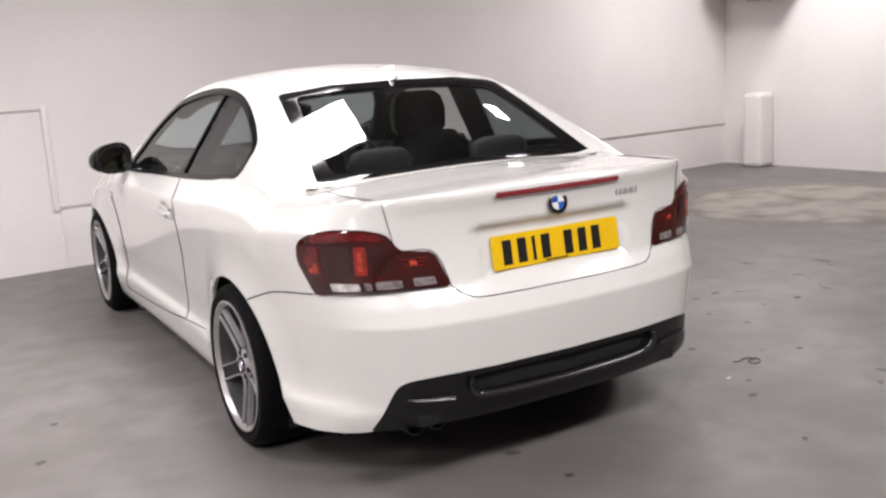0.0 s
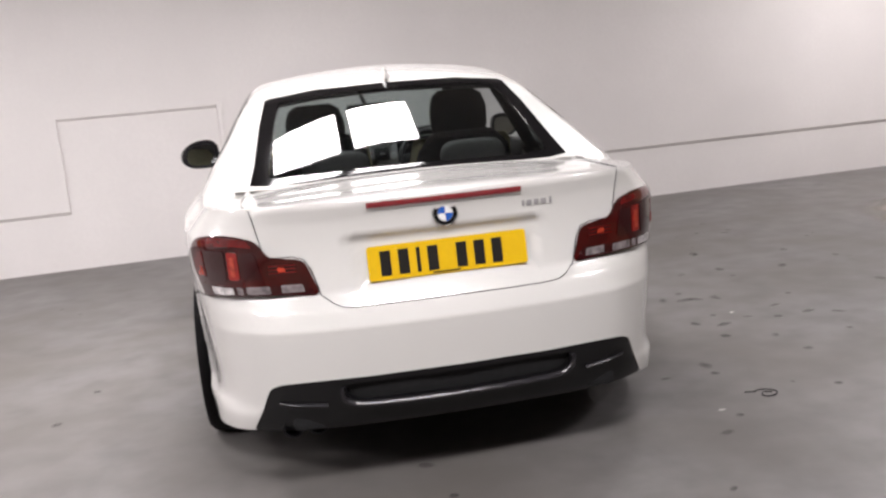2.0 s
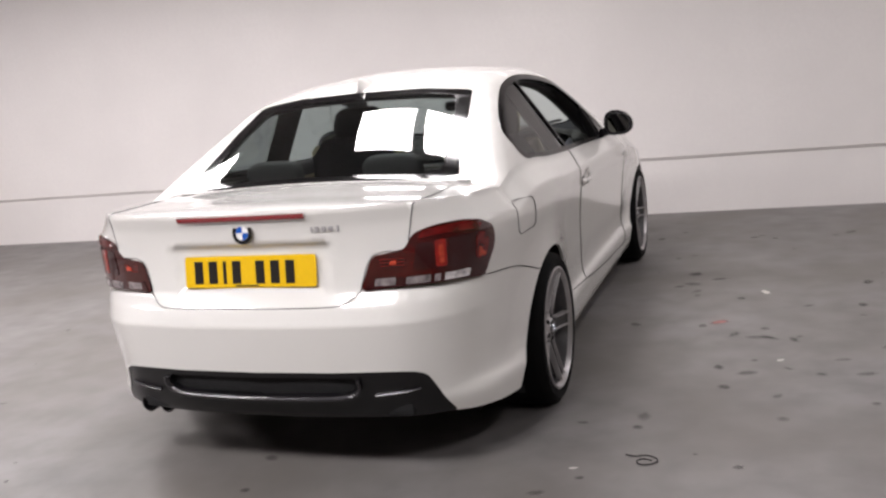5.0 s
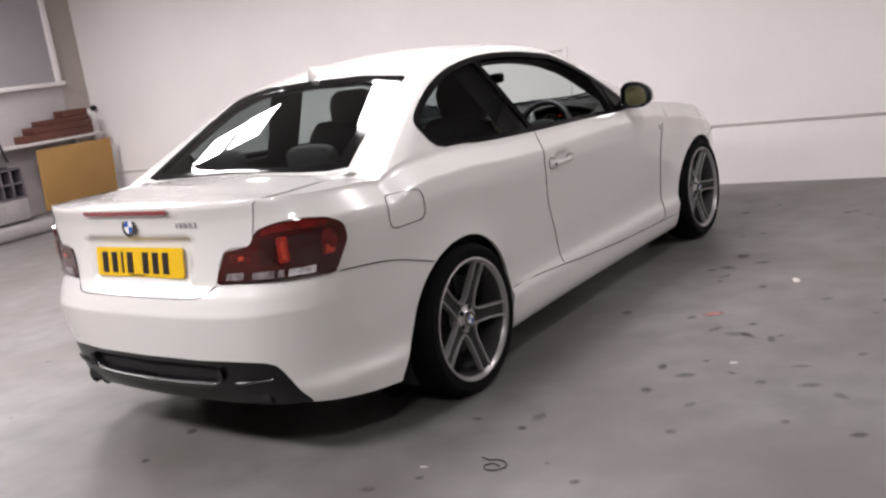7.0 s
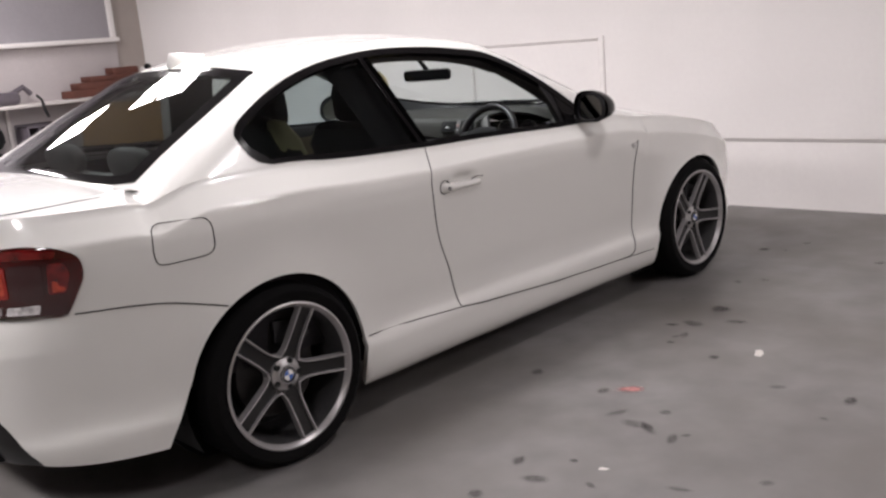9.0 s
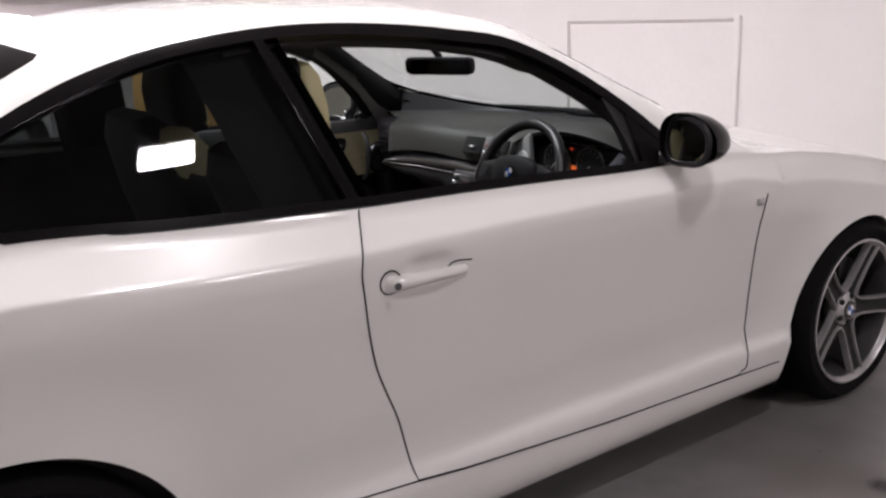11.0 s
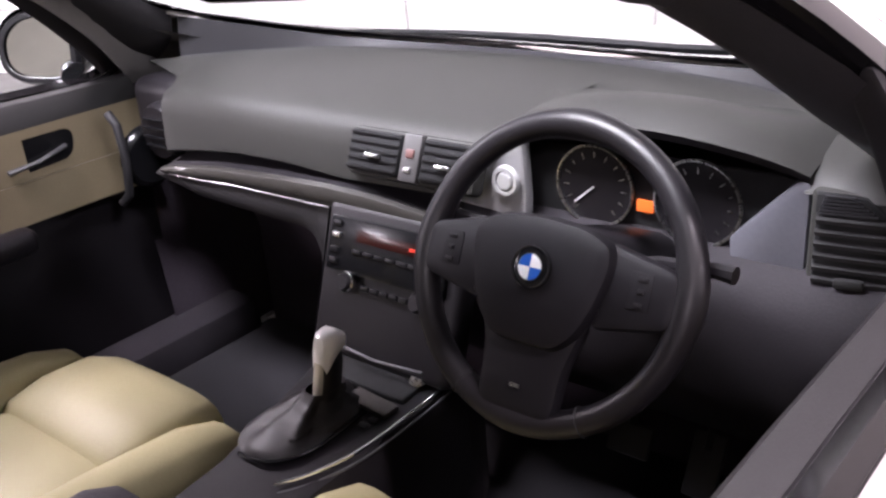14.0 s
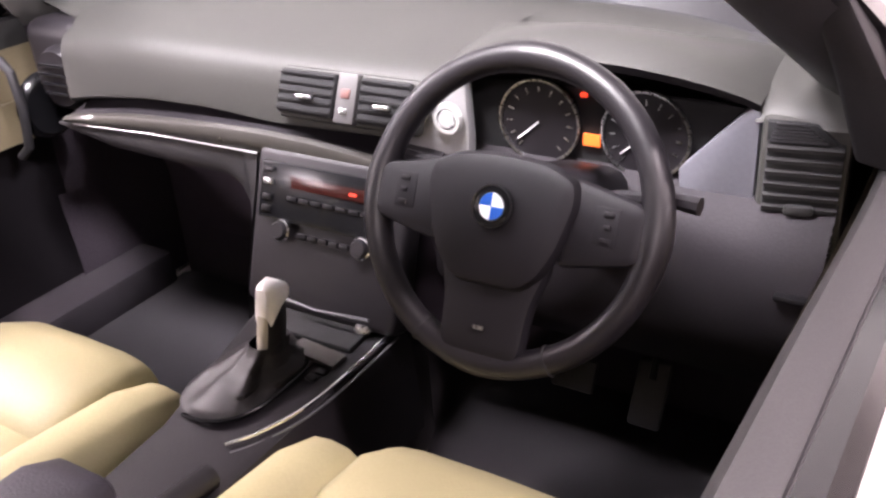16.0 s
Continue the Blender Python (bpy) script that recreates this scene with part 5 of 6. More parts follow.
# hood over the instruments
bm = bmesh.new()
rows = []
nx = 24
for k in range(9):
    u = k / 8
    row = []
    for i in range(nx + 1):
        a = i / nx
        x = .185 + .420 * a
        arch_ = max(math.sin(math.pi * min(max(a * .96 + .02, 0), 1)), 0) ** .6
        front_z = .932 + .051 * arch_
        front_y = 1.778 - .040 * arch_
        if u < .75:
            w = u / .75
            yy = front_y + (1.93 - front_y) * w
            zz = front_z + (.966 - front_z) * (w ** 1.6) + .026 * arch_ * math.sin(math.pi * w ** .7)
            row.append((x, yy, zz))
        else:
            row.append((x, 1.93 + .03 * (u - .75) * 4, .966 - .004 * (u - .75) * 4))
    rows.append(row)
grid(bm, rows)
bmesh.ops.recalc_face_normals(bm, faces=bm.faces)
part("instrument_hood", bm, DASH, dash, "soft black instrument hood")
bm = bmesh.new()
rows = []
for k in range(3):
    row = []
    for i in range(nx + 1):
        a = i / nx
        x = .185 + .420 * a
        arch_ = max(math.sin(math.pi * min(max(a * .96 + .02, 0), 1)), 0) ** .6
        front_z, front_y = .932 + .051 * arch_, 1.778 - .040 * arch_
        row.append([(x, front_y, front_z), (x, front_y + .004, front_z - .010), (x, 1.80, .93 + .03 * arch_)][k])
    rows.append(row)
grid(bm, rows)
bmesh.ops.recalc_face_normals(bm, faces=bm.faces)
part("hood_lip", bm, CONSOLE, dash)
# instruments
part("instrument_face", boxed((.39, .012, .125), pose(.395, 1.797, .868), .004), DARK, dash, "black instrument face")
for gx, gr in ((.324, .054), (.468, .054)):
    gm = pose(gx, 1.787, .881, 90, 0, 0)
    dial = part("dial", lathe(bmesh.new(), [(0, 0), (gr, 0), (gr, .002), (0, .002)], gm, 40), CONSOLE, dash)
    part("dial_ring", lathe(bmesh.new(), [(gr, .001), (gr + .001, .006), (gr + .0035, .006), (gr + .004, .001)], gm, 48), SATIN_METAL, dial, "thin chrome dial ring")
    for k in range(13):
        a = radians(-50 + 280 * k / 12)
        part("mark", boxed((.008, .0016, .0008), gm @ pose(.043 * math.cos(a), .043 * math.sin(a), .003, 0, 0, math.degrees(a))), SATIN_METAL, dial, smooth=False)
    part("needle", boxed((.04, .0022, .001), gm @ pose(-.016, -.014, .004, 0, 0, 41)), BADGE_WHITE, dial, smooth=False)
part("trip_display", boxed((.023, .004, .016), pose(.397, 1.786, .865), .001), GLOW_ORANGE, dash, "small glowing orange display")
part("warning_light", boxed((.009, .004, .006), pose(.386, 1.786, .924), .001), GLOW_RED, dash, "small red warning light")
# start button panel
bm = bmesh.new()
prism(bm, rounded([(.105, .835), (.142, .902), (.236, .965), (.240, .86), (.238, .828)], .01), .02, pose(0, 1.755, 0, 90, 0, 0), .003)
part("start_panel", bm, material("satin_grey_panel", (.30, .295, .30), .42, metal=.3, grain=.06, scale=200), dash, "satin grey panel round the start button")
sm = pose(.213, 1.742, .886, 90, 0, 0)
btn = part("start_button", lathe(bmesh.new(), [(0, .010), (.011, .010), (.0125, .007), (.0125, 0)], sm, 28), SILVER, dash, "round start button")
part("button_ring", lathe(bmesh.new(), [(.014, .002), (.015, .009), (.020, .009), (.022, .002)], sm, 28), SILVER, btn, "bright chrome ring")
# centre vents, leaning back with the dash
vent = empty("centre_vents", parent=car)
vm = pose(0, 1.716, .903, -24, 0, 0)
part("vent_surround", boxed((.236, .03, .074), vm @ pose(.068, .006, 0), .008), DASH, vent)
for vx, vw in ((.006, .096), (.137, .080)):
    part("vent_hole", boxed((vw, .03, .062), vm @ pose(vx, -.004, 0), .004), DARK, vent)
    for k in range(5):
        part("vent_slat", boxed((vw - .004, .006, .0022), vm @ pose(vx, -.019, -.025 + k * .0125, 12, 0, 0)), VENT_BLACK, vent, smooth=False)
    part("vent_tab", boxed((.026, .010, .006), vm @ pose(vx + .004, -.024, -.006), .002), SATIN_METAL, vent, "small chrome vent tab")
part("hazard_strip", boxed((.034, .026, .070), vm @ pose(.076, -.006, 0), .004), material("grey_switch", (.055, .052, .053), .45, grain=.05, scale=100), vent)
part("hazard_button", boxed((.015, .005, .013), vm @ pose(.076, -.019, .006), .002), material("hazard_red", (.12, .055, .05), .4), vent, "red hazard button")
part("lock_button", boxed((.012, .006, .008), vm @ pose(.076, -.020, -.018), .002), SATIN_METAL, vent)
# dark groove and glossy trim strip
bm = bmesh.new()
xs3 = [-.550 + .025 * i for i in range(31)]


def sweep(x):
    return .10 * max(0, -x - .45) ** 1.3


def trim_top(x):
    return float(np.interp(x, (-.575, -.516, -.44, -.369, -.228, -.1, .0, .1, .2), (.797, .812, .823, .831, .839, .843, .841, .832, .825)))


def trim_low(x):
    return float(np.interp(x, (-.575, -.48, -.33, -.09, .2), (.791, .797, .804, .806, .803)))


def lip_low(x):
    return float(np.interp(x, (-.60, -.57, -.533, -.446, -.35, -.18, -.157, -.142, -.135), (.786, .782, .774, .759, .755, .750, .742, .72, .68)))


rows = []
for y, dz in ((1.765, .04), (1.755, .012), (1.73, .004), (1.706, -.002)):
    rows.append([(x, y + sweep(x), trim_top(x) + dz) for x in xs3])
grid(bm, rows)
bmesh.ops.recalc_face_normals(bm, faces=bm.faces)
part("dash_groove", bm, CONSOLE, dash)
bm = bmesh.new()
rows = []
for y, u in ((1.712, .90), (1.702, .98), (1.695, .86), (1.691, .55), (1.692, .22), (1.697, .02), (1.708, 0)):
    rows.append([(x, y + sweep(x), trim_low(x) + (trim_top(x) - trim_low(x)) * u) for x in xs3 if x < .22])
grid(bm, rows)
bmesh.ops.recalc_face_normals(bm, faces=bm.faces)
part("trim_strip", bm, TRIM, dash, "dark satin trim strip with a chrome line")
part("chrome_line", tube(bmesh.new(), [(x, 1.6945 + sweep(x), trim_low(x)) for x in xs3 if -.53 < x < -.08], .0013, 6), ALLOY, dash)
# glove box lid under the trim: a lens-shaped lip that turns down along the centre stack
bm = bmesh.new()
rows = []
for y, u in ((1.706, 1.0), (1.699, .96), (1.698, .6), (1.700, .25), (1.706, .06), (1.720, .0), (1.80, .06), (1.95, -.1)):
    rows.append([(x, y + sweep(x), lip_low(x) + (trim_low(x) - .002 - lip_low(x)) * u) for x in [-.575 + .0147 * i for i in range(31)]])
grid(bm, rows)
bmesh.ops.recalc_face_normals(bm, faces=bm.faces)
part("glove_box", bm, LOWER_DASH, dash)
bm = bmesh.new()
grid(bm, [[(-.60, 1.80, .79), (-.35, 1.76, .765), (-.14, 1.76, .76)], [(-.60, 1.92, .66), (-.35, 1.92, .66), (-.14, 1.92, .66)], [(-.60, 1.99, .45), (-.35, 1.99, .45), (-.14, 1.99, .45)]])
bmesh.ops.recalc_face_normals(bm, faces=bm.faces)
part("lower_trim", bm, FELT, dash)
bm = bmesh.new()
rows = []
for y, z in ((1.79, .835), (1.745, .815), (1.72, .77), (1.72, .66), (1.80, .55), (1.95, .45)):
    rows.append([(x, y, z) for x in [.19 + .03 * i for i in range(18)]])
grid(bm, rows)
bmesh.ops.recalc_face_normals(bm, faces=bm.faces)
part("knee_panel", bm, material("lower_dash_black", (.017, .0145, .0175), .7, spec=.2, grain=.2, scale=300, bump=.1), dash)
# panel between the instruments and the outer vent
bm = bmesh.new()
prism(bm, rounded([(.592, .936), (.515, .850), (.518, .82), (.533, .785), (.606, .775), (.606, .934)], .006), .02, pose(0, 1.782, 0, 90, 0, 0), .003)
part("switch_panel", bm, material("blue_grey_panel", (.13, .13, .15), .38, metal=.25, grain=.08, scale=200), dash, "satin blue-grey panel")
ov = empty("outer_vent", parent=car)
om = pose(.657, 1.775, .855, 0, 0, 10)
part("vent_frame", boxed((.096, .03, .205), om @ pose(0, .012, -.026), .008), DASH, ov)
part("vent_hole", boxed((.082, .02, .138), om @ pose(0, -.002, -.019), .003), DARK, ov)
for k in range(10):
    part("vent_slat", boxed((.080, .012, .0050), om @ pose(0, -.012, -.083 + k * .0143, 14, 0, 0)), SILL_GREY, ov, smooth=False)
part("vent_tab", boxed((.032, .010, .013), om @ pose(.0, -.020, -.026), .004), SILL_GREY, ov)
bm = bmesh.new()
prism(bm, [(-.042, .052), (.036, .050), (.010, .072), (-.042, .074)], .012, om @ pose(0, -.004, 0, 90, 0, 0), .002)
part("speaker_grille", bm, DARK, ov, "black speaker mesh")
for k in range(6):
    part("grille_bar", boxed((.06 - k * .006, .004, .002), om @ pose(-.008 - k * .002, -.012, .053 + k * .004, 0, 0, 0)), PLASTIC, ov, smooth=False)
part("light_switch", lathe(bmesh.new(), [(0, .012), (.010, .012), (.012, .008), (.013, 0)], pose(.655, 1.735, .748, 90, 0, 0), 20), SATIN_BLACK, ov)
part("bonnet_lever", boxed((.04, .02, .010), pose(.672, 1.72, .735), .004), SATIN_BLACK, ov)
# passenger outer vent
pv = empty("outer_vent", parent=car)
part("vent_barrel", lathe(bmesh.new(), [(.0, .0), (.05, .0), (.056, -.012), (.058, -.03)], pose(-.600, 1.742, .852, 90, 0, 0), 28), CONSOLE, pv)
for k in range(4):
    part("vent_slat", boxed((.085 - abs(k - 1.5) * .012, .008, .004), pose(-.600, 1.738, .827 + k * .017)), GLOSS_BLACK, pv, smooth=False)

# centre stack with radio
stack = empty("centre_stack", parent=car)
tilt = math.degrees(math.atan2(.075, .20))
st = pose(.045, 1.648, .715, tilt * -1, 0, 0)
part("stack_face", boxed((.27, .05, .235), st @ pose(0, .026, 0), .012, 3), CONSOLE, stack)
bm = bmesh.new()
grid(bm, [[(-.105, 1.70, .80), (-.10, 1.63, .62), (-.085, 1.60, .56)], [(-.125, 1.78, .79), (-.125, 1.74, .62), (-.12, 1.70, .52)], [(-.14, 1.95, .77), (-.14, 1.95, .6), (-.14, 1.95, .45)]])
bmesh.ops.recalc_face_normals(bm, faces=bm.faces)
part("stack_side", bm, CONSOLE, stack)
bm = bmesh.new()
prism(bm, rounded([(-.098, .806), (-.150, .806), (-.150, .745), (-.139, .715), (-.150, .63), (-.155, .56), (-.128, .56), (-.128, .63)], .008, 3), .045, pose(0, 1.722, 0, 90, 0, 0), .006)
part("stack_cheek", bm, LOWER_DASH, stack)
part("radio", boxed((.23, .012, .085), st @ pose(0, -.004, .055), .004), GLOSS_BLACK, stack, "black radio with a red display")
part("radio_display", boxed((.140, .004, .017), st @ pose(.014, -.011, .072), .001), material("dark_red_display", (.014, .003, .0025), .25, emit=(1, .05, .02), strength=.004), stack, "dim red display")
part("display_digits", boxed((.012, .002, .004), st @ pose(.055, -.0135, .072)), GLOW_RED, stack)
for k in range(7):
    part("radio_button", boxed((.019, .006, .007), st @ pose(-.052 + .022 * k, -.011, .048), .0015), SATIN_BLACK, stack)
for bx, bz in ((-.098, .085), (-.098, .068), (-.098, .045), (-.098, .028)):
    part("radio_button", boxed((.018, .006, .009), st @ pose(bx, -.011, bz), .002), SATIN_METAL if bz > .06 and bz < .08 else SATIN_BLACK, stack)
for bx in (-.068, .075):
    kn = part("rotary_knob", lathe(bmesh.new(), [(0, .014), (.011, .014), (.013, .011), (.014, 0)], st @ pose(bx, -.006, .0, 90, 0, 0), 28), CONSOLE, stack, "black rotary knob with a chrome ring")
    part("knob_ring", lathe(bmesh.new(), [(.013, .004), (.0145, .008), (.0165, .006), (.017, .0)], st @ pose(bx, -.006, .0, 90, 0, 0), 28), CHROME, kn)
for k in range(5):
    part("climate_button", boxed((.016, .006, .008), st @ pose(-.032 + .019 * k, -.006, -.004), .0015), SATIN_BLACK, stack)
part("stack_shelf_edge", tube(bmesh.new(), [(-.03, 1.60, .632), (.06, 1.595, .628), (.15, 1.60, .632)], .0028, 6), ALLOY_DARK, stack)

# centre console, gaiter and selector
console = empty("centre_console", parent=car)
bm = bmesh.new()
rows = []
for y, w, z in ((1.66, .115, .60), (1.58, .112, .592), (1.46, .105, .582), (1.36, .095, .572), (1.25, .088, .565), (1.10, .085, .57), (.9, .085, .57)):
    cx = .058 + .0 * y
    lf = float(np.interp(y, (.9, 1.1, 1.3, 1.386, 1.49, 1.6, 1.66), (-.027, -.027, -.012, -.022, -.046, -.071, -.075)))
    rows.append([(lf - .012, y, .42), (lf - .002, y, z - .03), (lf + .006, y, z - .004), (lf + .014, y, z), (cx, y, z - .004), (cx + w - .02, y, z), (cx + w - .008, y, z - .004), (cx + w + .002, y, z - .03), (cx + w + .012, y, .42)])
grid(bm, rows)
bmesh.ops.recalc_face_normals(bm, faces=bm.faces)
part("console_body", bm, CONSOLE, console, "black centre console")
edge_pts = smooth_line([(.164, 1.635, .600), (.160, 1.55, .593), (.149, 1.46, .585), (.124, 1.395, .580), (.096, 1.358, .576)], 5)
part("console_trim", tube(bmesh.new(), edge_pts, .0026, 6), CHROME, console, "thin chrome trim line")
part("console_trim", tube(bmesh.new(), [(x + .010, y - .004, z - .007) for x, y, z in edge_pts], .0022, 6), ALLOY_DARK, console)
bm = bmesh.new()
rows = []
for u, r0 in ((0, 1), (.06, .98), (.12, .94), (.2, .88), (.3, .79), (.4, .68), (.5, .57), (.6, .47), (.7, .40), (.78, .36), (.85, .33), (1, .30)):
    ring_ = []
    for j in range(48):
        q = 2 * math.pi * j / 48
        fold = 1 + (.13 * math.sin(q * 4 + .6) + .10 * math.sin(q * 7 + 4 * u) + .07 * math.sin(22 * u + 2 * math.sin(q))) * math.sin(math.pi * u)
        ring_.append((.028 + .066 * r0 * fold * abs(math.cos(q)) ** .7 * math.copysign(1, math.cos(q)) + .030 * u, 1.478 + .098 * r0 * fold * abs(math.sin(q)) ** .7 * math.copysign(1, math.sin(q)) + .022 * u, .580 + .058 * u ** 1.1))
    rows.append(ring_)
grid(bm, rows, close_u=True)
bmesh.ops.recalc_face_normals(bm, faces=bm.faces)
part("gaiter", bm, SOFT_LEATHER, console, "black leather selector gaiter")
arc = smooth_line([(.005, 1.376, .578), (.040, 1.377, .580), (.072, 1.392, .582), (.094, 1.425, .585), (.100, 1.470, .588), (.100, 1.53, .592)], 5)
part("gaiter_ring", tube(bmesh.new(), arc, .003, 6), GLOSS_BLACK, console)
gl = pose(.062, 1.508, .668, -14, 0, 0)
bm = cushion(bmesh.new(), [(-.018, .010, -.075, .02, 0), (-.011, .0145, -.085, .035, 0), (.0, .0155, -.09, .044, 0), (.011, .0145, -.085, .035, 0), (.018, .010, -.075, .02, 0)], gl, 16, .6)
knob = part("selector", bm, CONSOLE, console, "gear selector with a silver cap")
bm = cushion(bmesh.new(), [(-.022, .010, .006, .042, 0), (-.015, .0165, -.012, .050, 0), (.0, .018, .012, .054, 0), (.014, .0165, .024, .048, 0), (.020, .010, .030, .04, 0)], gl, 16, .6)
part("selector_cap", bm, material("silver_cap", (.82, .81, .81), .32, metal=.25, grain=.04, scale=200), knob, "satin silver cap")
bm = cushion(bmesh.new(), [(-.0215, .006, -.055, .03, 0), (-.019, .0095, -.062, .03, 0), (-.016, .0085, -.064, .03, 0)], gl, 12, .6)
part("selector_front", bm, material("champagne_metal", (.50, .47, .40), .4, metal=.4), knob, "satin metal selector front")
part("tray", boxed((.16, .085, .012), pose(.055, 1.612, .5965, 4, 0, 0), .004), DARK, console, "black open tray")
part("console_panel", boxed((.085, .03, .008), pose(.095, 1.548, .594, 4, 0, -6), .003), material("grey_gate", (.06, .055, .052), .4, metal=.3, grain=.1, scale=200), console, "satin grey gate panel")
part("cup_lighter", lathe(bmesh.new(), [(.0, .008), (.010, .008), (.013, .004), (.014, 0)], pose(.128, 1.615, .604), 20), SATIN_METAL, console)
for k in range(3):
    part("console_button", boxed((.016, .012, .006), pose(.118 + k * .004, 1.505 + k * .017, .588), .002), SATIN_BLACK, console)
part("hand_brake", tube(bmesh.new(), [(.13, 1.30, .585), (.128, 1.22, .592), (.125, 1.10, .605), (.125, 1.02, .61)], lambda u: .016 + .004 * u, 10), LEATHER, console)
bm = cushion(bmesh.new(), [(.86, .05, .57, .63, 0), (.90, .062, .565, .655, 0), (1.05, .062, .565, .662, 0), (1.165, .06, .57, .66, 0), (1.20, .05, .58, .645, 0), (1.21, .035, .60, .63, 0)], pose(.045, 0, 0), 18, .5)
part("armrest", bm, material("grey_leather", (.035, .032, .04), .5, grain=.15, scale=300, bump=.2), console, "dark grey leather armrest")

# ---- steering wheel ----
wm = pose(.398, 1.552, .868, 90 - 25.5, 0, 0)
sw = empty("steering_wheel", parent=car)
R = .167
bm = bmesh.new()
rows = []
for i in range(64):
    a = 2 * math.pi * i / 64
    thick = .0155 + .0025 * max(0, math.cos(2 * a) ** 8)
    ring_ = []
    for k in range(14):
        q = 2 * math.pi * k / 14
        r = R + thick * math.cos(q)
        ring_.append(wm @ Vector((r * math.cos(a), r * math.sin(a), thick * 1.12 * math.sin(q))))
    rows.append(ring_)
rows.append(rows[0])
grid(bm, rows, close_u=True)
bmesh.ops.remove_doubles(bm, verts=bm.verts, dist=1e-5)
bmesh.ops.recalc_face_normals(bm, faces=bm.faces)
part("rim", bm, LEATHER, sw, "thick black leather rim")
bm = bmesh.new()
hub = [(-.090, .020), (-.086, .044), (-.055, .058), (0, .063), (.055, .058), (.086, .044), (.090, .020), (.078, -.030), (.062, -.062), (.04, -.082), (-.04, -.082), (-.062, -.062), (-.078, -.030)]
COVER = material("soft_black_cover", (.0085, .0075, .0095), .55, spec=.22, grain=.12, scale=700, bump=.12)
prism(bm, rounded(hub, .034, 6), .034, wm @ pose(0, 0, .016), .014)
part("airbag_cover", bm, COVER, sw, "soft black airbag cover")
for d in (-1, 1):
    bm = bmesh.new()
    prism(bm, rounded([(d * .070, .050), (d * .160, .030), (d * .160, -.030), (d * .070, -.048)][::d], .014), .026, wm @ pose(0, 0, .006), .009)
    part("spoke", bm, COVER, sw)
    pad = part("switch_pad", boxed((.026, .040, .003), wm @ pose(d * .120, .004, .0185), .0012, 2), COVER, sw)
    for by_, bw in ((-.014, .011), (.0, .008), (.013, .012)):
        part("switch", boxed((bw, .0055, .003), wm @ pose(d * (.120 + .002), .004 + by_, .0205), .0012), COVER, pad)
        part("switch_mark", boxed((.0035, .0016, .001), wm @ pose(d * (.120 + .002), .004 + by_, .0222)), SILL_GREY, pad, smooth=False)
bm = bmesh.new()
prism(bm, rounded([(-.070, -.04), (.070, -.04), (.052, -.10), (.050, -.160), (-.050, -.160), (-.052, -.10)], .02, 6), .026, wm @ pose(0, 0, .006), .009)
part("lower_spoke", bm, COVER, sw)
roundel(sw, wm @ pose(0, .004, .036, 0, 0, 0), .024, "wheel_badge")
part("sport_badge", boxed((.012, .004, .002), wm @ pose(0, -.128, .022)), SATIN_METAL, sw)
for d in (-1, 1):
    a = radians(-90 + d * 28)
    part("rim_seam", lathe(bmesh.new(), [(.0168, -.0015), (.0178, -.0008), (.0178, .0008), (.0168, .0015)], wm @ pose(R * math.cos(a), R * math.sin(a), 0, 0, 0, math.degrees(a)) @ pose(0, 0, 0, 90, 0, 0), 18), SILL_GREY, sw)
part("column_shroud", boxed((.11, .2, .10), pose(.412, 1.66, .83, -20, 0, 0), .03, 3), CONSOLE, car)
for d in (-1, 1):
    part("column_stalk", tube(bmesh.new(), [(.412 + d * .05, 1.60, .875), (.412 + d * .10, 1.595, .888), (.412 + d * .165, 1.59, .895), (.412 + d * .185, 1.588, .895)], lambda u: .006 + .004 * u, 8), CONSOLE, car, "black column stalk")
# pedals
for px, pw, ph in ((.355, .07, .05), (.475, .05, .10)):
    pedal = part("pedal", boxed((pw, .012, ph), pose(px, 1.83, .46, -32, 0, 0), .005), PLASTIC, car, "black rubber-faced pedal")
    part("pedal_arm", tube(bmesh.new(), [(px, 1.84, .48), (px, 1.90, .56), (px, 1.93, .68)], .008, 8), SATIN_BLACK, pedal)
# interior mirror and wipers
im = pose(.055, 1.535, 1.182, 4, 0, 22)
rv = empty("interior_mirror", parent=car)
part("mirror_shell", prism(bmesh.new(), rounded([(-.122, -.027), (.122, -.027), (.125, .028), (-.125, .028)], .022), .03, im @ pose(0, 0, 0, 90, 0, 0), .01), SATIN_BLACK, rv, "black interior mirror shell")
part("mirror_face", prism(bmesh.new(), rounded([(-.115, -.021), (.115, -.021), (.118, .022), (-.118, .022)], .018), .002, im @ pose(0, -.0165, 0, 90, 0, 0)), material("dark_mirror", (.06, .06, .065), .08, metal=1.0), rv)
part("mirror_stem", tube(bmesh.new(), [im @ Vector((0, .01, .02)), (.03, 1.52, 1.25), (.01, 1.47, 1.31)], .011, 8), SATIN_BLACK, rv)
for pts in ([(-.50, 2.14, .985), (-.2, 2.155, .992), (.1, 2.15, .990), (.18, 2.145, .988)], [(.0, 2.14, .985), (.3, 2.10, .984), (.5, 2.02, .978)]):
    bl = part("wiper", tube(bmesh.new(), [(x, y - .01, skin_z(x, y - .01) + .012) for x, y, z in smooth_line(pts, 4)], .008, 6), SATIN_BLACK, car, "black wiper blade")
part("scuttle", boxed((1.1, .08, .02), pose(0, 2.18, .915), .008), SATIN_BLACK, car)


# ---- things along the side wall ----
def wall_thing(name, bm, mat, label, category, group="", smooth=True):
    ob = part(name, bm, mat, None, smooth=smooth)
    ob.matrix_world = room(X0, 0, 0)
    return tagged(ob, label, category, group)


def at_wall(y):
    """Distance from the long wall for a place y of the side wall."""
    return y - 3.95


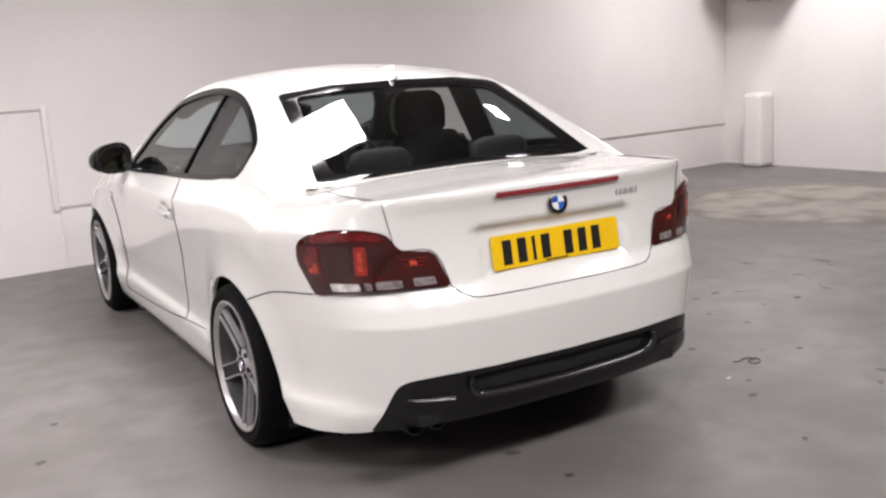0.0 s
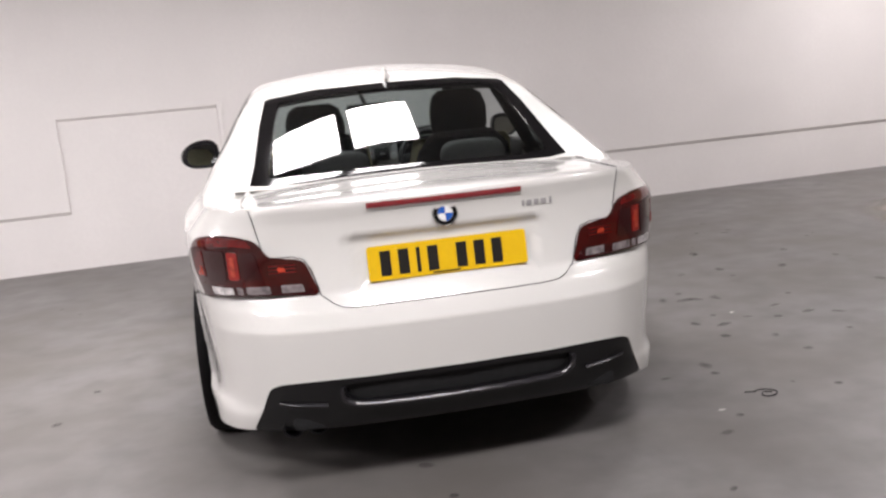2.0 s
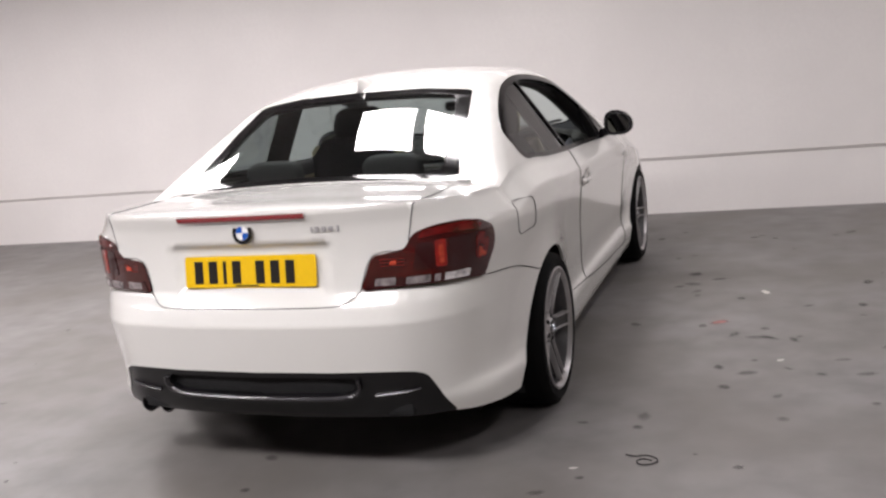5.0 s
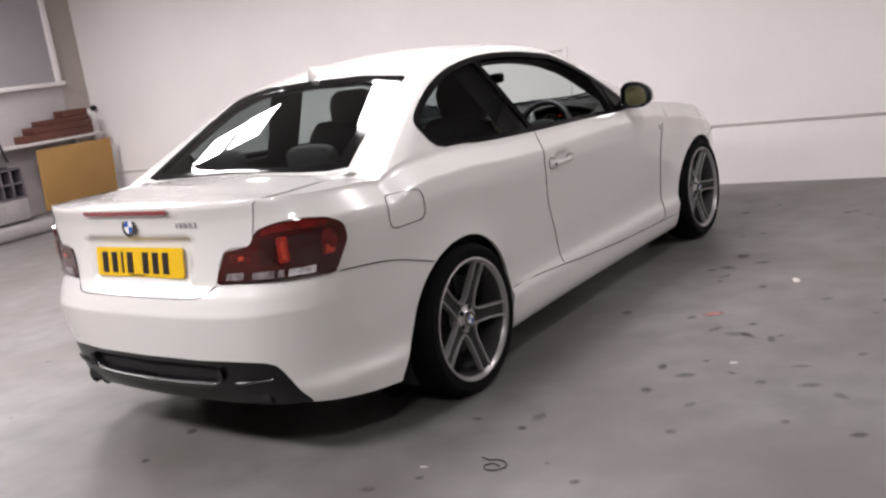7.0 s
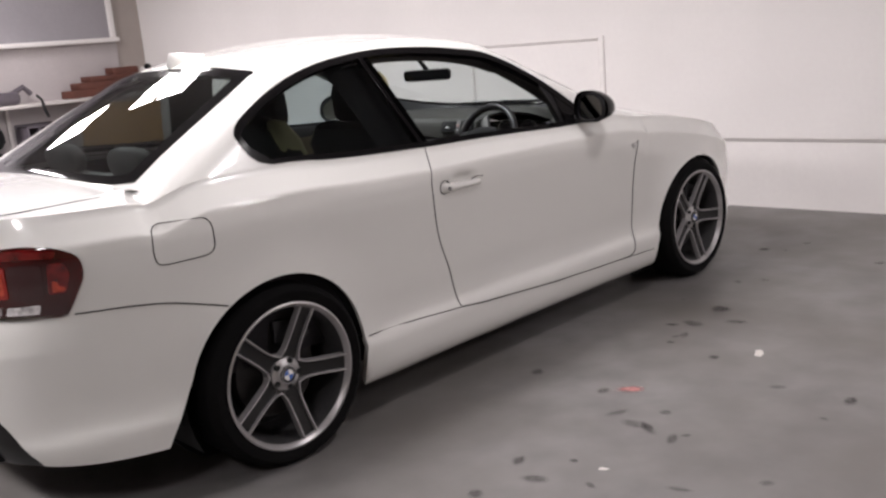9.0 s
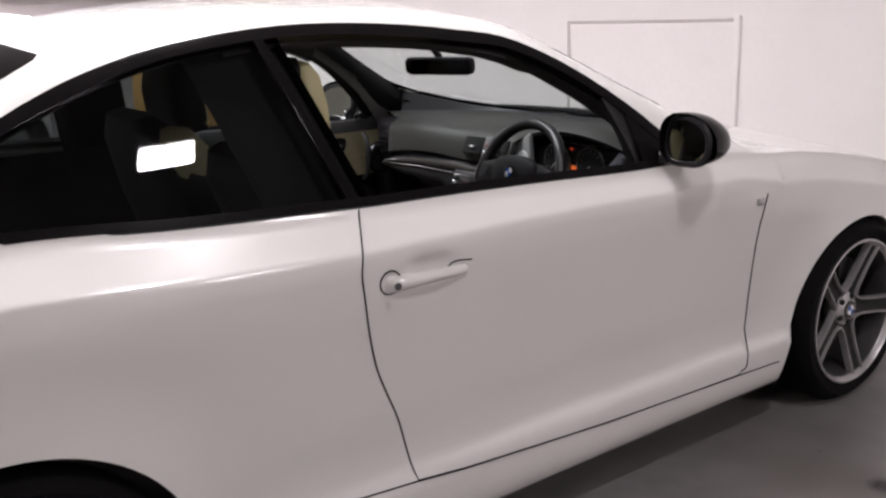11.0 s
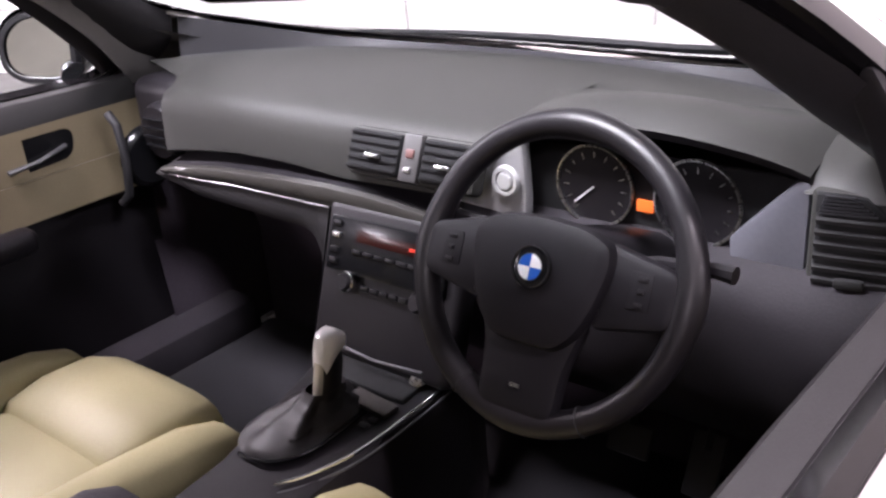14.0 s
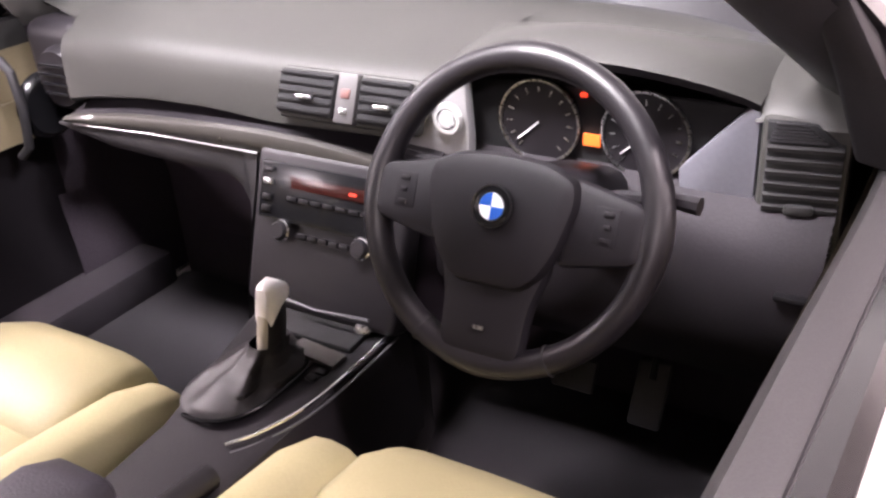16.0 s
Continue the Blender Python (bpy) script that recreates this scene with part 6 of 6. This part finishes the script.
BENCH_WHITE = material("chipped_white_board", (.62, .58, .56), .6, grain=.08, scale=30, bump=.1, stain=.2, stain_scale=2)
bench = wall_thing("shelf", boxed((.34, 5.2, .035), pose(.17, at_wall(3.80) - 2.6, 1.0), .006), BENCH_WHITE, "long white painted shelf fixed along the wall", "shelf")
for k in range(4):
    part("bracket", boxed((.03, .04, .82), pose(.05, at_wall(3.6) - k * 1.45, .58), .004), BENCH_WHITE, bench)
# board leaning under the shelf
wall_thing("board", prism(bmesh.new(), rounded([(-.50, 0), (.50, 0), (.50, .70), (-.50, .70)], .01), .03, pose(.36, at_wall(3.30), .235, 90, 0, 90) @ pose(0, 0, 0, 5, 0, 0), .003), CARD,
           "large orange-brown wooden board leaning below the shelf", "board")
# red-brown timbers stacked on the shelf
for k, (y0, y1, z, h, d) in enumerate(((2.80, 3.70, 1.02, .085, .26), (2.92, 3.70, 1.107, .075, .24), (3.05, 3.69, 1.184, .06, .22), (3.36, 3.68, 1.246, .075, .2))):
    wall_thing("timber", boxed((d, y1 - y0, h), pose(.17, at_wall((y0 + y1) / 2), z + h / 2, 0, 0, (-1) ** k * 1.2), .006), REDBROWN,
               "red-brown timber block stacked on the shelf", "timber", "timbers stacked on the shelf")
# grey machine with a hanging hose
GREY_TOOL = material("grey_tool", (.10, .085, .10), .5, grain=.2, scale=40, bump=.1)
tool = empty("power_tool", "dark grey power tool lying on the shelf", "power tool")
tool.matrix_world = room(X0, 0, 0)
part("tool_body", boxed((.16, .42, .14), pose(.17, at_wall(2.05), 1.09), .05, 3), GREY_TOOL, tool)
part("tool_grip", tube(bmesh.new(), [(.17, at_wall(2.2), 1.14), (.17, at_wall(2.32), 1.2), (.17, at_wall(2.4), 1.12)], .03, 10), GREY_TOOL, tool)
part("tool_head", disc(bmesh.new(), .06, .12, pose(.17, at_wall(1.85), 1.19), 20, bevel=.015), GREY_TOOL, tool)
part("hose", tube(bmesh.new(), [(.30, at_wall(2.40), 1.10), (.36, at_wall(2.42), 1.05), (.37, at_wall(2.43), .95), (.37, at_wall(2.46), .86)], .014, 8), DARK, tool)
# crate with compartments
crate = empty("crate", "grey open crate standing below the shelf", "crate")
crate.matrix_world = room(X0, 0, 0)
part("crate_back", boxed((.03, .42, .36), pose(.05, at_wall(2.42), .62), .005), GREY_TOOL, crate)
for k in range(4):
    part("crate_side", boxed((.28, .02, .34), pose(.19, at_wall(2.23 + k * .127), .61), .004), GREY_TOOL, crate)
for k in range(3):
    part("crate_floor", boxed((.28, .40, .02), pose(.19, at_wall(2.42), .45 + k * .16), .004), GREY_TOOL, crate)
part("crate_foot", boxed((.28, .40, .24), pose(.19, at_wall(2.42), .32), .01), CONCRETE, crate)
# dark sack and tyre further along
bm = bmesh.new()
bmesh.ops.create_icosphere(bm, subdivisions=3, radius=1)
for v in bm.verts:
    f = 1 + .18 * noise.noise(v.co * 2.2)
    v.co = Vector((v.co.x * .17 * f + .19, v.co.y * .30 * f + at_wall(1.72), max(v.co.z * .20 * f + .70, .52)))
wall_thing("sack", bm, DARK, "crumpled black sack lying on a pale box", "sack")
wall_thing("box", boxed((.34, .60, .36), pose(.18, at_wall(1.70), .345), .015), CONCRETE, "pale grey box standing on the kerb", "box")
lz = lathe(bmesh.new(), [(.20, -.09), (.30, -.10), (.335, -.06), (.335, .06), (.30, .10), (.20, .09)], pose(.40 + .12, at_wall(1.55), .335, 0, 78, 0), 40, closed=True)
wall_thing("spare_tyre", lz, RUBBER, "black worn tyre leaning by the kerb", "tyre")

# ---- marks on the floor ----


def soft_mark(name, color, strength, core=.12, wear_scale=60):
    """A stain or paler patch that thins out towards its uneven edge."""
    m = material(name, color, .55)
    n, l = m.node_tree.nodes, m.node_tree.links
    tc, grow, far = n.new("ShaderNodeTexCoord"), n.new("ShaderNodeVectorMath"), n.new("ShaderNodeVectorMath")
    grow.operation, far.operation = "SUBTRACT", "LENGTH"
    grow.inputs[1].default_value = (.5, .5, .5)
    flat = n.new("ShaderNodeVectorMath")
    flat.operation = "MULTIPLY"
    flat.inputs[1].default_value = (1, 1, 0)
    wear = n.new("ShaderNodeTexNoise")
    wear.inputs["Scale"].default_value = wear_scale
    wear.inputs["Detail"].default_value = 4
    ramp, mul = n.new("ShaderNodeMapRange"), n.new("ShaderNodeMath")
    mul.operation = "MULTIPLY"
    ramp.interpolation_type = "SMOOTHSTEP"
    ramp.inputs["From Min"].default_value, ramp.inputs["From Max"].default_value = .46, core
    ramp.inputs["To Max"].default_value = strength * 1.7
    l.new(tc.outputs["Generated"], grow.inputs[0])
    l.new(grow.outputs[0], flat.inputs[0])
    l.new(flat.outputs[0], far.inputs[0])
    l.new(far.outputs["Value"], ramp.inputs["Value"])
    l.new(tc.outputs["Object"], wear.inputs["Vector"])
    l.new(ramp.outputs[0], mul.inputs[0])
    l.new(wear.outputs["Fac"], mul.inputs[1])
    l.new(mul.outputs[0], n["Principled BSDF"].inputs["Alpha"])
    return m


SPOT = soft_mark("dark_floor_stain", (.05, .045, .045), .62)
SPOT_MID = soft_mark("grey_floor_stain", (.07, .064, .062), .55)
SPOT_PALE = soft_mark("faint_floor_stain", (.09, .083, .08), .45)
CHIP = material("pale_floor_chip", (.62, .58, .55), .6, grain=.1, scale=90)
PINK = soft_mark("pink_floor_mark", (.46, .20, .19), .9)
PATCH = soft_mark("pale_beige_floor_patch", (.30, .268, .238), 1.05, .33, 3)
rnd = random.Random(5)


def blot(x, y, r, stretch=1.0, turn=0.0, mat=SPOT, h=.0022):
    """A thin uneven stain on the floor."""
    bm_ = bmesh.new()
    n = 26
    mid = bm_.verts.new((0, 0, h))
    ring_ = []
    for i in range(n):
        a = 2 * math.pi * i / n
        q = r * 1.3 * (1 + .6 * noise.noise(Vector((x * 7 + math.cos(a) * 1.3, y * 7 + math.sin(a) * 1.3, r * 40))) + .35 * noise.noise(Vector((x * 9 + math.cos(a) * 5, y * 9 + math.sin(a) * 5, 2))))
        ring_.append(bm_.verts.new((q * math.cos(a) * stretch, q * math.sin(a), .0006)))
    for i in range(n):
        bm_.faces.new((mid, ring_[i], ring_[(i + 1) % n]))
    ob = part("stain", bm_, mat, floor)
    ob.matrix_basis = room(0, 0, 0).inverted() @ pose(x, y, .0006, 0, 0, turn)


SPOTS = [(1.79, .83, .022, 2), (1.68, .86, .018, 3), (1.5, .18, .022, 1.3), (1.47, .42, .02, 1.6), (1.6, .36, .026, 1.8), (1.75, .42, .012, 1.7), (2.13, 1.44, .02, 1.6),
         (1.1, 2.62, .02, 1), (1.25, 2.17, .03, 1.5), (1.24, 1.92, .033, 1.4), (1.17, 1.86, .02, 1.5), (1.39, 2.03, .025, 2), (1.53, 1.58, .022, 1),
         (1.21, -.28, .015, 1.6), (2.3, 0, .018, 2), (.92, 3.31, .03, 1), (-.11, -.72, .024, 1.3), (-.07, -.99, .018, 1), (1.61, .52, .013, 1.3)]
SPOTS2 = [(1.58, -.58, .016, 1.2), (1.0, -.26, .012, 2), (-1.55, .31, .02, 1.5), (-1.45, .71, .018, 1), (.76, -1.26, .012, 1.5), (1.81, .88, .012, 1.5)]
for x, y, r, st_ in SPOTS + SPOTS2:
    blot(x, y, r, st_, rnd.uniform(0, 180), rnd.choice((SPOT, SPOT_MID)))
for k in range(70):
    blot(rnd.uniform(.95, 3.2), rnd.uniform(-1.4, 3.6), rnd.uniform(.006, .03), rnd.uniform(1, 2.2), rnd.uniform(0, 180), rnd.choice((SPOT_MID, SPOT_PALE, SPOT_PALE)))
for k in range(16):
    blot(rnd.uniform(-2.6, -1.0), rnd.uniform(-1.6, 3.0), rnd.uniform(.005, .012), rnd.uniform(1, 2.2), rnd.uniform(0, 180))
blot(1.44, 1.12, .028, 1.8, 35, PINK)
blot(1.66, 1.72, .014, 2, 120, CHIP)
blot(1.72, .53, .008, 1.6, 30, CHIP)
blot(-2.44, 1.4, .02, 1.5, 0, CHIP)
blot(1.04, -.66, .006, 2, 10, CHIP)
# a loose loop of black wire by the rear wheel
wire = [(1.20, -.535, .004), (1.235, -.545, .004), (1.265, -.535, .005), (1.30, -.545, .004), (1.315, -.575, .004), (1.295, -.605, .005), (1.26, -.61, .004), (1.245, -.59, .006), (1.265, -.57, .007), (1.295, -.575, .005)]
ob = part("wire_loop", tube(bmesh.new(), smooth_line(wire, 5), .0022, 6), DARK, None)
tagged(ob, "small curled scrap of black wire on the floor", "wire")
# paler beige patch of floor near the corner
bm = bmesh.new()
n = 40
cx, cy = 5.0, 2.1
mid = bm.verts.new((cx, cy, .003))
ring_ = []
for i in range(n):
    a = 2 * math.pi * i / n
    q = 1 + .35 * noise.noise(Vector((math.cos(a) * 1.6, math.sin(a) * 1.6, 3.1)))
    ring_.append(bm.verts.new((cx + 1.5 * q * math.cos(a), cy + 1.25 * q * math.sin(a), .0008)))
for i in range(n):
    bm.faces.new((mid, ring_[i], ring_[(i + 1) % n]))
ob = part("pale_patch", bm, PATCH, floor)
ob.matrix_basis = room(0, 0, 0).inverted()
